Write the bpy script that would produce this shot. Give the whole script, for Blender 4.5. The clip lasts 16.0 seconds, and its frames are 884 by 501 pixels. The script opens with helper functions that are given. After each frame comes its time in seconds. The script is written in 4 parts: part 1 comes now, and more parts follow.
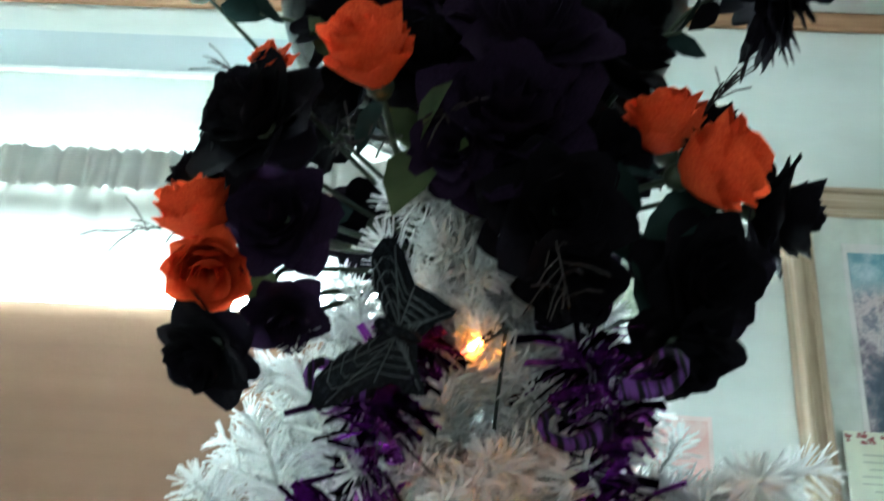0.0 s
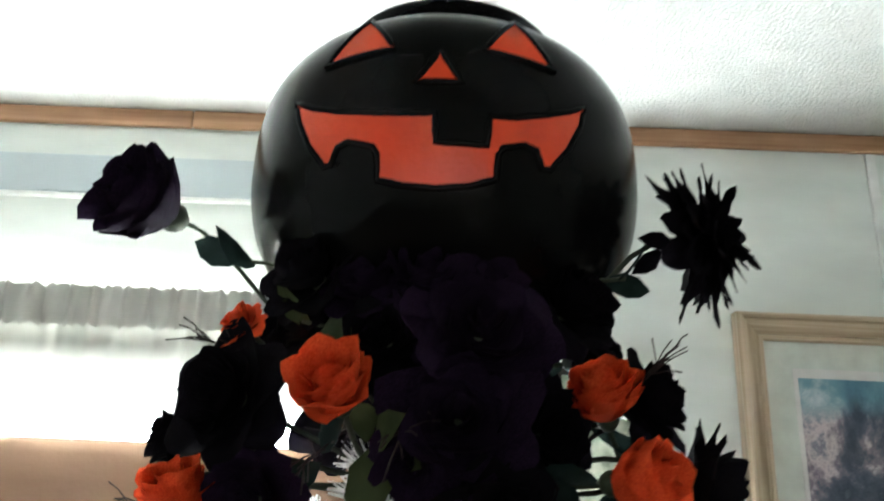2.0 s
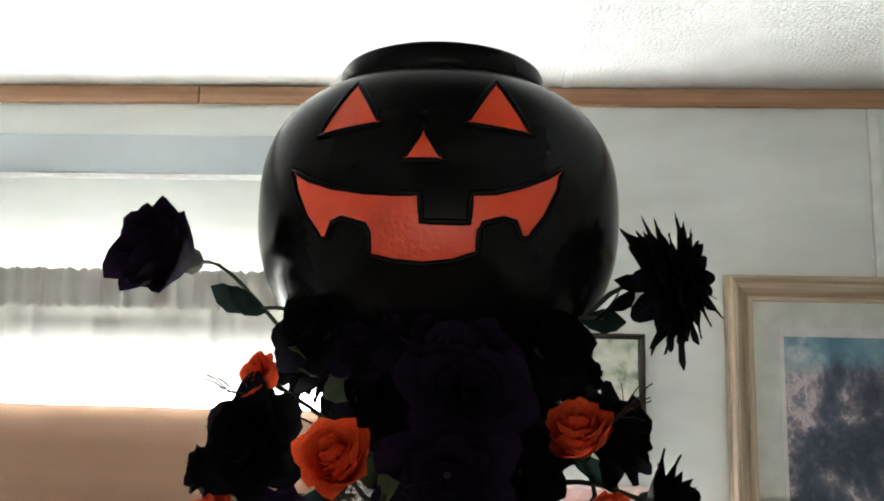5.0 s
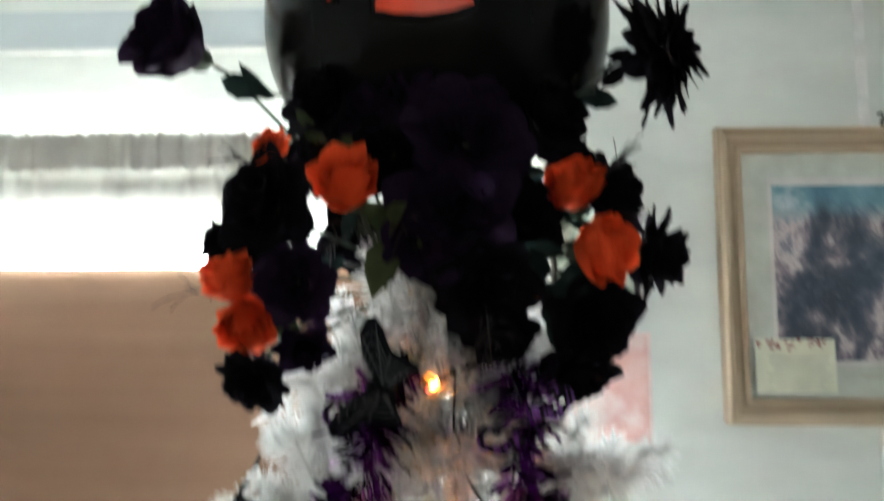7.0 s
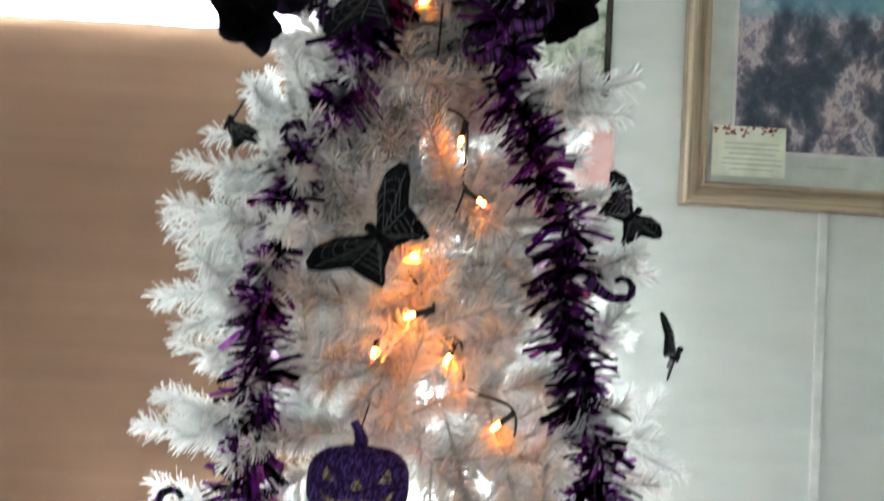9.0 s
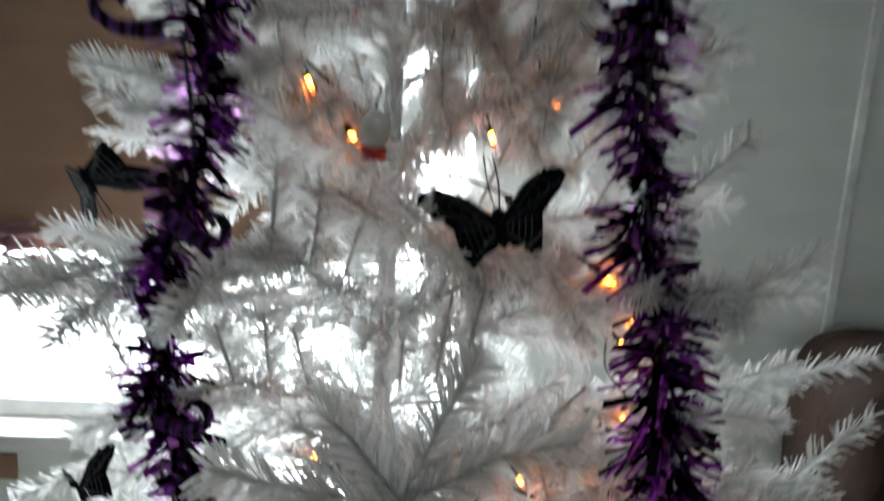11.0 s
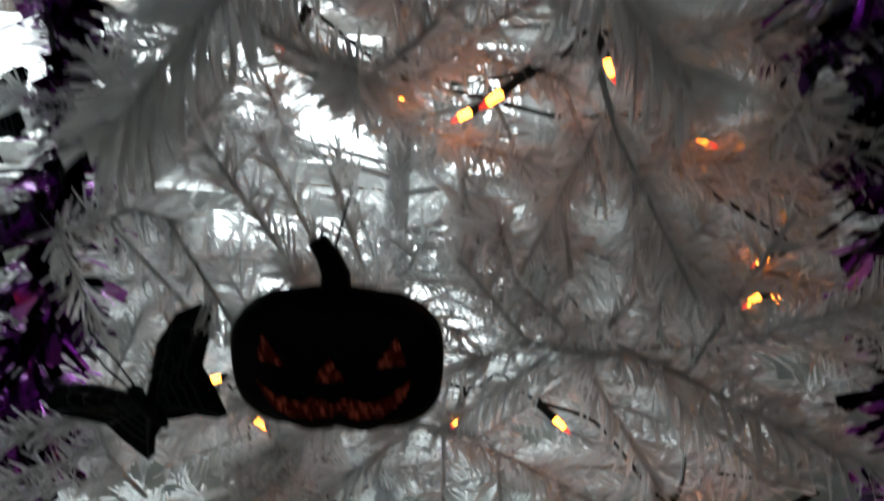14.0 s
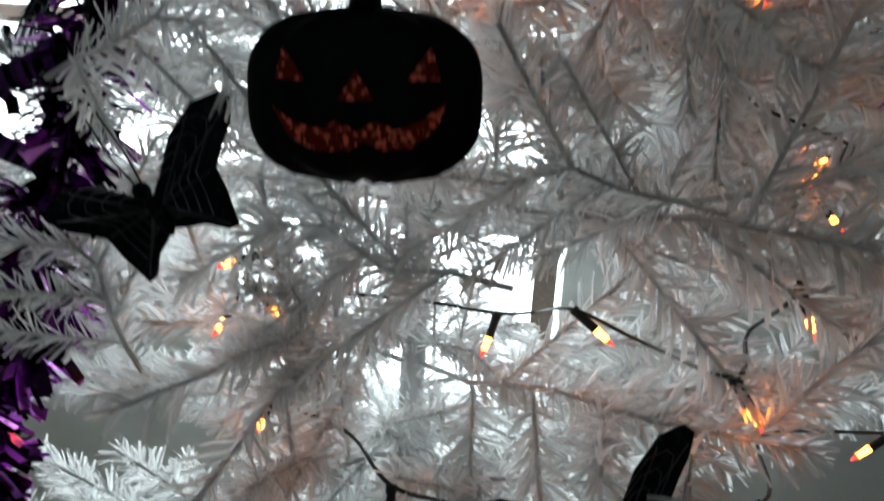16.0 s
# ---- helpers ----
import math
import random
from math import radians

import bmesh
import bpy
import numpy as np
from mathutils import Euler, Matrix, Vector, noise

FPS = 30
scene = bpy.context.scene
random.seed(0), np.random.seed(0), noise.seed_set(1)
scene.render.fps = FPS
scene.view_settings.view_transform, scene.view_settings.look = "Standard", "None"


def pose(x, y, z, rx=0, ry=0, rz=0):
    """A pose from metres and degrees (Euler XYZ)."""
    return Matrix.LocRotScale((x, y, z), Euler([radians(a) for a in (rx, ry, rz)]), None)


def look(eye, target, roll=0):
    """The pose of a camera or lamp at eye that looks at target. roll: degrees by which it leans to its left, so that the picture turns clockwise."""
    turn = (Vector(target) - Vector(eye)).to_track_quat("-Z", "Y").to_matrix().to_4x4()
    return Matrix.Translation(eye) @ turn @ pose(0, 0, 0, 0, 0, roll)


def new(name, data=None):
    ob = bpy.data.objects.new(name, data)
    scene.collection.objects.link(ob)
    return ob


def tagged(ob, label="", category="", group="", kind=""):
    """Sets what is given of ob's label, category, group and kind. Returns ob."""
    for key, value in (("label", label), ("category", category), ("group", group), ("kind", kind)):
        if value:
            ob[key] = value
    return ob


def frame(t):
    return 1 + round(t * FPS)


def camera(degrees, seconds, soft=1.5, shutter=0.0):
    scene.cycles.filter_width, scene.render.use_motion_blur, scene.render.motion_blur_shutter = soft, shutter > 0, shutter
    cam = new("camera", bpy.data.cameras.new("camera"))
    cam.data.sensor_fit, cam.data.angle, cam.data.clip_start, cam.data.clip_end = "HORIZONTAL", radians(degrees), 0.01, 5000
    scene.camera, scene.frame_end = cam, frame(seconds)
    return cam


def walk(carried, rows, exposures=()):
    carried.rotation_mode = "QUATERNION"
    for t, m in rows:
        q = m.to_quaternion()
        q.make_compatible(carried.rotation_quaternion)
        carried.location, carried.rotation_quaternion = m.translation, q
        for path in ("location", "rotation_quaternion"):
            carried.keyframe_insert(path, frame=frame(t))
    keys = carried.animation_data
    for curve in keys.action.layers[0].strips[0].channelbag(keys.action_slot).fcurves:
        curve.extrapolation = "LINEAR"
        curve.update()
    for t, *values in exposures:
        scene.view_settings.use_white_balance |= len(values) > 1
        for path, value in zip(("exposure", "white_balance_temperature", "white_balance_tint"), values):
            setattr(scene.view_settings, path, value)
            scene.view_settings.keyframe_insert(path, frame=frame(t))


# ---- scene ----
cam = camera(63.0, 16.0, 1.8, 0.7)
PATH = [
    (0, (0.009, -0.424, 1.542), (-0.072, 1.461, 2.206), 3.7),
    (0.5, (0.009, -0.444, 1.586), (-0.014, 1.439, 2.26), 3.5),
    (1, (0.007, -0.454, 1.645), (-0.046, 1.436, 2.297), 3.1),
    (1.5, (0.005, -0.482, 1.692), (-0.039, 1.417, 2.318), 2.5),
    (2, (0.021, -0.532, 1.728), (-0.018, 1.368, 2.351), 2.7),
    (2.5, (0.04, -0.573, 1.747), (-0.063, 1.338, 2.327), 2.1),
    (3, (0.042, -0.605, 1.777), (-0.076, 1.337, 2.241), 2.0),
    (3.2, (0.041, -0.617, 1.793), (-0.113, 1.333, 2.213), 2.6),
    (5.3, (0.05, -0.621, 1.872), (-0.037, 1.359, 2.14), 1.2),
    (5.5, (0.053, -0.623, 1.866), (-0.043, 1.356, 2.14), 0.9),
    (6, (0.06, -0.62, 1.834), (-0.121, 1.353, 2.107), 0.4),
    (6.5, (0.058, -0.605, 1.765), (-0.101, 1.367, 2.053), -0.0),
    (7, (0.043, -0.631, 1.67), (-0.035, 1.355, 1.892), 0.1),
    (7.5, (0.029, -0.649, 1.596), (0.07, 1.351, 1.629), 0.5),
    (8, (0.037, -0.663, 1.537), (0.014, 1.336, 1.614), 1.7),
    (8.2, (0.045, -0.66, 1.504), (0.051, 1.338, 1.589), 2.5),
    (10.3, (0.0, -0.636, 1.226), (0.082, 1.361, 1.138), 3.7),
    (10.5, (0.001, -0.611, 1.201), (0.117, 1.376, 1.013), 3.8),
    (11, (0.028, -0.532, 1.137), (0.112, 1.43, 0.756), 3.2),
    (11.5, (0.049, -0.452, 1.078), (0.05, 1.472, 0.531), 2.9),
    (12, (0.051, -0.415, 1.023), (0.012, 1.502, 0.456), 2.8),
    (12.5, (0.05, -0.396, 0.986), (-0.001, 1.52, 0.417), 2.2),
    (13, (0.054, -0.396, 0.959), (-0.074, 1.505, 0.351), 1.6),
    (13.5, (0.053, -0.388, 0.927), (-0.069, 1.491, 0.252), 2.3),
    (14, (0.058, -0.376, 0.883), (-0.004, 1.504, 0.203), 3.6),
    (14.5, (0.05, -0.382, 0.829), (0.054, 1.526, 0.231), 2.8),
    (15, (0.041, -0.385, 0.823), (-0.02, 1.547, 0.308), 3.4),
    (15.5, (0.057, -0.385, 0.801), (-0.114, 1.556, 0.352), 3.1),
    (16, (0.062, -0.382, 0.764), (-0.09, 1.568, 0.345), 3.9),
]
walk(cam, [(t, look(eye, target, roll)) for t, eye, target, roll in PATH],
     [(0, 1.6, 5350, -12), (1.0, 1.82, 5550, -9), (1.5, 1.55, 5900, -2), (2.5, 1.3, 6350, 6), (3.2, 1.22, 6450, 10), (6, 1.17, 6450, 10), (7.5, 1.42, 6100, 2), (8.2, 1.4, 6100, 3),
      (10.3, 0.62, 6050, 5), (11, -0.35, 6000, 4), (11.5, -0.4, 6000, 4), (12.5, -0.75, 6000, 5), (13.5, -1.05, 6000, 5), (14, -1.6, 5900, 2), (14.5, -1.4, 5800, 1), (15.5, -0.74, 5750, 0), (16, -1.1, 5800, 1)])
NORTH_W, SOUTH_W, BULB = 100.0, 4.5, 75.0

# ---- world and light ----
world = bpy.data.worlds.new("world")
scene.world = world
world.use_nodes = True
wn = world.node_tree
sky = wn.nodes.new("ShaderNodeTexSky")
sky.sky_type = "NISHITA"
sky.sun_disc = False
sky.sun_elevation = radians(42)
sky.sun_rotation = radians(275)
wn.nodes["Background"].inputs[1].default_value = 0.06
wn.links.new(sky.outputs[0], wn.nodes["Background"].inputs[0])
sun = new("sun", bpy.data.lights.new("sun", "SUN"))
sun.data.energy, sun.data.angle, sun.data.color = 3.0, radians(0.5), (1, 0.95, 0.88)
sun.matrix_world = look((-6, 0.6, 5.5), (0, 0, 0))


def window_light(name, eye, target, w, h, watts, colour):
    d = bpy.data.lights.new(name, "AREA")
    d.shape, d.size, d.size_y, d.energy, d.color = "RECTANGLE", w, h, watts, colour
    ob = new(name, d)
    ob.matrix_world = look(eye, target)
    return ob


# daylight standing in the two window openings; the low lamp is an addition
window_light("daylight_north", (-0.52, 0.66, 1.30), (-0.52, 0, 1.30), 1.5, 1.5, NORTH_W, (1.0, 1.0, 0.98))
# added lamp in a made-up low opening, for bright gaps behind the tree
window_light("added_low_light", (-0.05, 0.66, 0.47), (-0.05, 0, 0.47), 0.50, 0.30, NORTH_W * 0.067, (1.0, 1.0, 0.98))
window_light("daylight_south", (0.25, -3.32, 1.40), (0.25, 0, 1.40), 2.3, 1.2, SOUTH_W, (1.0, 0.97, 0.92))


# ---- materials ----
def mat(name):
    m = bpy.data.materials.new(name)
    m.use_nodes = True
    return m, m.node_tree.nodes, m.node_tree.links, m.node_tree.nodes["Principled BSDF"]


def ramp(nodes, stops):
    r = nodes.new("ShaderNodeValToRGB")
    r.color_ramp.elements[0].position, r.color_ramp.elements[0].color = stops[0][0], (*stops[0][1], 1)
    r.color_ramp.elements[1].position, r.color_ramp.elements[1].color = stops[-1][0], (*stops[-1][1], 1)
    for p, c in stops[1:-1]:
        e = r.color_ramp.elements.new(p)
        e.color = (*c, 1)
    return r


def textured(name, stops, scale=(20, 20, 20), rough=0.7, bump=0.2, bump_scale=200, detail=6, metal=0.0, dist=0.002, spec=0.5, sheen=0.0):
    """Noise-mottled surface with a second, finer noise as relief."""
    m, n, l, b = mat(name)
    co = n.new("ShaderNodeTexCoord")
    mp = n.new("ShaderNodeMapping")
    mp.inputs["Scale"].default_value = scale
    l.new(co.outputs["Object"], mp.inputs[0])
    t = n.new("ShaderNodeTexNoise")
    t.inputs["Scale"].default_value, t.inputs["Detail"].default_value = 1.0, detail
    l.new(mp.outputs[0], t.inputs["Vector"])
    r = ramp(n, stops)
    l.new(t.outputs[0], r.inputs[0])
    l.new(r.outputs[0], b.inputs["Base Color"])
    f = n.new("ShaderNodeTexNoise")
    f.inputs["Scale"].default_value, f.inputs["Detail"].default_value = bump_scale, 4
    l.new(co.outputs["Object"], f.inputs["Vector"])
    bp = n.new("ShaderNodeBump")
    bp.inputs["Strength"].default_value, bp.inputs["Distance"].default_value = bump, dist
    l.new(f.outputs[0], bp.inputs["Height"])
    l.new(bp.outputs[0], b.inputs["Normal"])
    b.inputs["Roughness"].default_value, b.inputs["Metallic"].default_value = rough, metal
    b.inputs["Specular IOR Level"].default_value = spec
    b.inputs["Sheen Weight"].default_value = sheen
    return m


def petal_cloth(name, dark, light, through_cloth=0.25):
    """Dyed silk flower cloth: streaked from base to rim, a little light comes through."""
    m, n, l, b = mat(name)
    co = n.new("ShaderNodeTexCoord")
    info = n.new("ShaderNodeObjectInfo")
    t = n.new("ShaderNodeTexNoise")
    t.noise_dimensions = "4D"
    t.inputs["Scale"].default_value, t.inputs["Detail"].default_value = 45, 5
    l.new(co.outputs["Object"], t.inputs["Vector"])
    l.new(info.outputs["Random"], t.inputs["W"])
    r = ramp(n, [(0.3, dark), (0.7, light)])
    l.new(t.outputs[0], r.inputs[0])
    w = n.new("ShaderNodeTexNoise")
    w.inputs["Scale"].default_value = 900
    l.new(co.outputs["Object"], w.inputs["Vector"])
    bp = n.new("ShaderNodeBump")
    bp.inputs["Strength"].default_value, bp.inputs["Distance"].default_value = 0.4, 0.001
    l.new(w.outputs[0], bp.inputs["Height"])
    l.new(bp.outputs[0], b.inputs["Normal"])
    l.new(r.outputs[0], b.inputs["Base Color"])
    b.inputs["Roughness"].default_value = 0.8
    b.inputs["Specular IOR Level"].default_value = 0.10
    tr = n.new("ShaderNodeBsdfTranslucent")
    l.new(r.outputs[0], tr.inputs[0])
    mx = n.new("ShaderNodeMixShader")
    mx.inputs[0].default_value = through_cloth
    l.new(b.outputs[0], mx.inputs[1])
    l.new(tr.outputs[0], mx.inputs[2])
    l.new(mx.outputs[0], n["Material Output"].inputs[0])
    return m


def needle_pvc():
    """White PVC film needles: glossy, and letting light through."""
    m, n, l, b = mat("white_pvc_needles")
    g = n.new("ShaderNodeNewGeometry")
    r = ramp(n, [(0.0, (0.74, 0.75, 0.75)), (1.0, (0.91, 0.91, 0.90))])
    l.new(g.outputs["Random Per Island"], r.inputs[0])
    l.new(r.outputs[0], b.inputs["Base Color"])
    b.inputs["Roughness"].default_value = 0.2
    tr = n.new("ShaderNodeBsdfTranslucent")
    l.new(r.outputs[0], tr.inputs[0])
    mx = n.new("ShaderNodeMixShader")
    mx.inputs[0].default_value = 0.48
    l.new(b.outputs[0], mx.inputs[1])
    l.new(tr.outputs[0], mx.inputs[2])
    l.new(mx.outputs[0], n["Material Output"].inputs[0])
    return m


def foil(name, stops, rough=0.2):
    """Metallic film strips, each with its own tone."""
    m, n, l, b = mat(name)
    g = n.new("ShaderNodeNewGeometry")
    r = ramp(n, stops)
    l.new(g.outputs["Random Per Island"], r.inputs[0])
    l.new(r.outputs[0], b.inputs["Base Color"])
    b.inputs["Metallic"].default_value, b.inputs["Roughness"].default_value = 0.85, rough
    return m


def glitter(name, base, speck, amount, metal=0.2):
    m, n, l, b = mat(name)
    co = n.new("ShaderNodeTexCoord")
    v = n.new("ShaderNodeTexVoronoi")
    v.inputs["Scale"].default_value = 700
    l.new(co.outputs["Object"], v.inputs["Vector"])
    r = ramp(n, [(amount, base), (amount + 0.08, speck)])
    sp = n.new("ShaderNodeSeparateColor")
    l.new(v.outputs["Color"], sp.inputs[0])
    l.new(sp.outputs[0], r.inputs[0])
    l.new(r.outputs[0], b.inputs["Base Color"])
    bp = n.new("ShaderNodeBump")
    bp.inputs["Strength"].default_value, bp.inputs["Distance"].default_value = 0.9, 0.0015
    l.new(sp.outputs[1], bp.inputs["Height"])
    l.new(bp.outputs[0], b.inputs["Normal"])
    b.inputs["Roughness"].default_value, b.inputs["Metallic"].default_value = 0.55, metal
    b.inputs["Specular IOR Level"].default_value = 0.10
    return m


def plain(name, colour, rough=0.5, metal=0.0, spec=0.5):
    m, n, l, b = mat(name)
    t = n.new("ShaderNodeTexNoise")
    t.inputs["Scale"].default_value, t.inputs["Detail"].default_value = 30, 5
    co = n.new("ShaderNodeTexCoord")
    l.new(co.outputs["Object"], t.inputs["Vector"])
    r = ramp(n, [(0.25, tuple(c * 0.85 for c in colour)), (0.75, tuple(min(1, c * 1.1) for c in colour))])
    l.new(t.outputs[0], r.inputs[0])
    l.new(r.outputs[0], b.inputs["Base Color"])
    b.inputs["Roughness"].default_value, b.inputs["Metallic"].default_value = rough, metal
    b.inputs["Specular IOR Level"].default_value = spec
    return m


def glow(name, colour, strength):
    m, n, l, b = mat(name)
    b.inputs["Base Color"].default_value = (*colour, 1)
    b.inputs["Emission Color"].default_value = (*colour, 1)
    b.inputs["Emission Strength"].default_value = strength
    return m


M_WALL = textured("wallboard_vinyl", [(0.3, (0.655, 0.69, 0.665)), (0.7, (0.74, 0.77, 0.745))], (6, 6, 22), 0.65, 0.25, 60, 8)
M_CEIL = textured("stippled_ceiling_board", [(0.3, (0.55, 0.57, 0.55)), (0.7, (0.63, 0.64, 0.62))], (25, 25, 25), 0.85, 0.7, 210, 6, dist=0.005)
M_OAK = textured("oak_trim", [(0.25, (0.26, 0.13, 0.065)), (0.5, (0.40, 0.22, 0.12)), (0.75, (0.50, 0.30, 0.18))], (3, 60, 90), 0.5, 0.2, 150)
M_WHITE = plain("white_painted_trim", (0.78, 0.79, 0.78), 0.45)
M_BOARD = textured("pale_blue_vinyl_board", [(0.3, (0.46, 0.52, 0.56)), (0.7, (0.53, 0.59, 0.62))], (5, 5, 5), 0.6)
M_CARD = textured("corrugated_cardboard", [(0.2, (0.25, 0.147, 0.096)), (0.55, (0.305, 0.182, 0.119)), (0.85, (0.355, 0.218, 0.147))], (1.6, 1.6, 22), 0.85, 0.25, 90, 8)
M_CARPET = textured("carpet", [(0.3, (0.22, 0.17, 0.13)), (0.7, (0.32, 0.26, 0.2))], (40, 40, 40), 0.95, 0.8, 300)
M_GOLDWOOD = textured("distressed_gold_frame_wood", [(0.2, (0.20, 0.13, 0.075)), (0.5, (0.46, 0.36, 0.25)), (0.8, (0.62, 0.52, 0.40))], (3, 110, 130), 0.42, 0.35, 120, 8, metal=0.25)
M_MAT = plain("picture_mat_board", (0.58, 0.61, 0.56), 0.9)
M_MAT2 = plain("inner_mat_board", (0.66, 0.64, 0.62), 0.9)
M_BLACKP = textured("black_moulded_plastic", [(0.3, (0.002, 0.002, 0.002)), (0.7, (0.004, 0.004, 0.004))], (30, 30, 30), 0.20, 0.05, 260, 4, spec=0.07)
M_ORANGEP = textured("orange_painted_plastic", [(0.3, (0.70, 0.05, 0.012)), (0.7, (0.80, 0.07, 0.018))], (25, 25, 25), 0.26, 0.35, 240, 4)
M_BLACK_PETAL = petal_cloth("black_flower_cloth", (0.002, 0.0016, 0.0026), (0.008, 0.006, 0.010))
M_PURPLE_PETAL = petal_cloth("dark_purple_flower_cloth", (0.008, 0.004, 0.012), (0.026, 0.013, 0.037))
M_ORANGE_PETAL = petal_cloth("orange_flower_cloth", (0.70, 0.045, 0.014), (0.96, 0.15, 0.045), 0.38)
M_LEAF = petal_cloth("blackish_green_leaf_cloth", (0.008, 0.016, 0.015), (0.022, 0.038, 0.034))
M_LEAFG = petal_cloth("olive_green_leaf_cloth", (0.035, 0.05, 0.022), (0.07, 0.085, 0.04))
M_STEM = plain("dark_green_stem_plastic", (0.03, 0.042, 0.022), 0.55)
M_TWIG = plain("dark_twig", (0.02, 0.012, 0.012), 0.8)
M_NEEDLE = needle_pvc()
M_WIRE = plain("grey_branch_wire", (0.60, 0.60, 0.59), 0.5)
M_TRUNK = plain("white_trunk_pole", (0.62, 0.63, 0.63), 0.5)
M_TINSEL = foil("purple_black_tinsel", [(0.0, (0.006, 0.003, 0.008)), (0.35, (0.012, 0.004, 0.018)), (0.5, (0.16, 0.02, 0.23)), (0.82, (0.42, 0.06, 0.58)), (1.0, (0.78, 0.28, 0.92))], 0.16)
M_CURL = textured("striped_purple_black_felt", [(0.47, (0.003, 0.002, 0.004)), (0.53, (0.10, 0.03, 0.17))], (8, 0.5, 0.5), 0.6, 0.2, 400, 1, spec=0.15)
M_BAT = glitter("black_glitter_fabric", (0.003, 0.0035, 0.005), (0.012, 0.014, 0.018), 0.78)
M_SILVER = plain("silver_glitter_line", (0.09, 0.095, 0.10), 0.3, 0.6)
M_PKBLACK = glitter("black_glitter_pumpkin", (0.0015, 0.0015, 0.0015), (0.004, 0.0035, 0.0035), 0.85, 0.0)
M_PKRED = glitter("red_orange_glitter", (0.13, 0.010, 0.005), (0.85, 0.16, 0.10), 0.72, 0.5)
M_PKPURPLE = glitter("purple_glitter_pumpkin", (0.022, 0.010, 0.055), (0.10, 0.05, 0.24), 0.7, 0.4)
M_PKGOLD = glitter("gold_glitter", (0.10, 0.07, 0.05), (0.55, 0.45, 0.28), 0.72, 0.6)
M_CORD = plain("dark_green_light_cord", (0.012, 0.016, 0.012), 0.5)
M_BULB = glow("lit_amber_bulb", (1.0, 0.20, 0.014), BULB)
M_TIP = glow("lit_red_bulb_tip", (1.0, 0.05, 0.03), BULB * 0.06)
M_SOFA = textured("brown_leather", [(0.3, (0.022, 0.012, 0.009)), (0.7, (0.05, 0.029, 0.021))], (9, 9, 9), 0.6, 0.5, 120, 7, dist=0.004, spec=0.2)
M_DARKFRAME = plain("dark_wood_frame", (0.03, 0.024, 0.018), 0.4)
M_PINK = textured("pink_printed_paper", [(0.35, (0.78, 0.60, 0.58)), (0.5, (0.72, 0.42, 0.40)), (0.6, (0.80, 0.68, 0.66))], (9, 9, 9), 0.8, 0.05)
M_PINKEDGE = plain("pink_border_paper", (0.80, 0.66, 0.64), 0.8)
M_CREAM = plain("cream_card", (0.74, 0.76, 0.62), 0.8)
M_BERRY = plain("dull_red_print", (0.30, 0.09, 0.09), 0.8)
M_INK = plain("faint_grey_print", (0.50, 0.51, 0.43), 0.8)
M_REDP = plain("red_enamel", (0.5, 0.02, 0.02), 0.3)
M_PINKRIB = plain("mauve_striped_ribbon", (0.30, 0.14, 0.18), 0.5)


def curtain_cloth(name, through_light, fold_shades):
    m, n, l, b = mat(name)
    b.inputs["Base Color"].default_value = (0.48, 0.48, 0.45, 1)
    b.inputs["Roughness"].default_value = 0.9
    t = n.new("ShaderNodeTexNoise")
    t.inputs["Scale"].default_value = 600
    bp = n.new("ShaderNodeBump")
    bp.inputs["Strength"].default_value, bp.inputs["Distance"].default_value = 0.3, 0.001
    l.new(t.outputs[0], bp.inputs["Height"])
    l.new(bp.outputs[0], b.inputs["Normal"])
    tr = n.new("ShaderNodeBsdfTranslucent")
    # shade of the folds, painted as dark upright streaks in the translucent colour
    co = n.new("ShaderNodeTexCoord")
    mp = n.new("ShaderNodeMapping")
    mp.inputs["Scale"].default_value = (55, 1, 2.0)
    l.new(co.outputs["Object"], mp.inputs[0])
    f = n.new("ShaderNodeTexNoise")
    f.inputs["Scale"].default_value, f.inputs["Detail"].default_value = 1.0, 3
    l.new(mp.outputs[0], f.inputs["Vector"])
    r = ramp(n, fold_shades)
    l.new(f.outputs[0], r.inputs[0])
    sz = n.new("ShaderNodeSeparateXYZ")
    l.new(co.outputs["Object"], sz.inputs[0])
    # painted fold shade fades with height to bright cloth at the hem
    fold_fade = n.new("ShaderNodeMapRange")
    fold_fade.inputs["From Min"].default_value, fold_fade.inputs["From Max"].default_value = 1.825, 1.90
    l.new(sz.outputs[2], fold_fade.inputs[0])
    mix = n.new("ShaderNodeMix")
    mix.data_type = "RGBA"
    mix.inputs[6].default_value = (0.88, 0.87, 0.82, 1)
    l.new(fold_fade.outputs[0], mix.inputs[0])
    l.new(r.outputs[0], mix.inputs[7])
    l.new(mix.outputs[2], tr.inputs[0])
    mx = n.new("ShaderNodeMixShader")
    mx.inputs[0].default_value = through_light
    l.new(b.outputs[0], mx.inputs[1])
    l.new(tr.outputs[0], mx.inputs[2])
    l.new(mx.outputs[0], n["Material Output"].inputs[0])
    return m


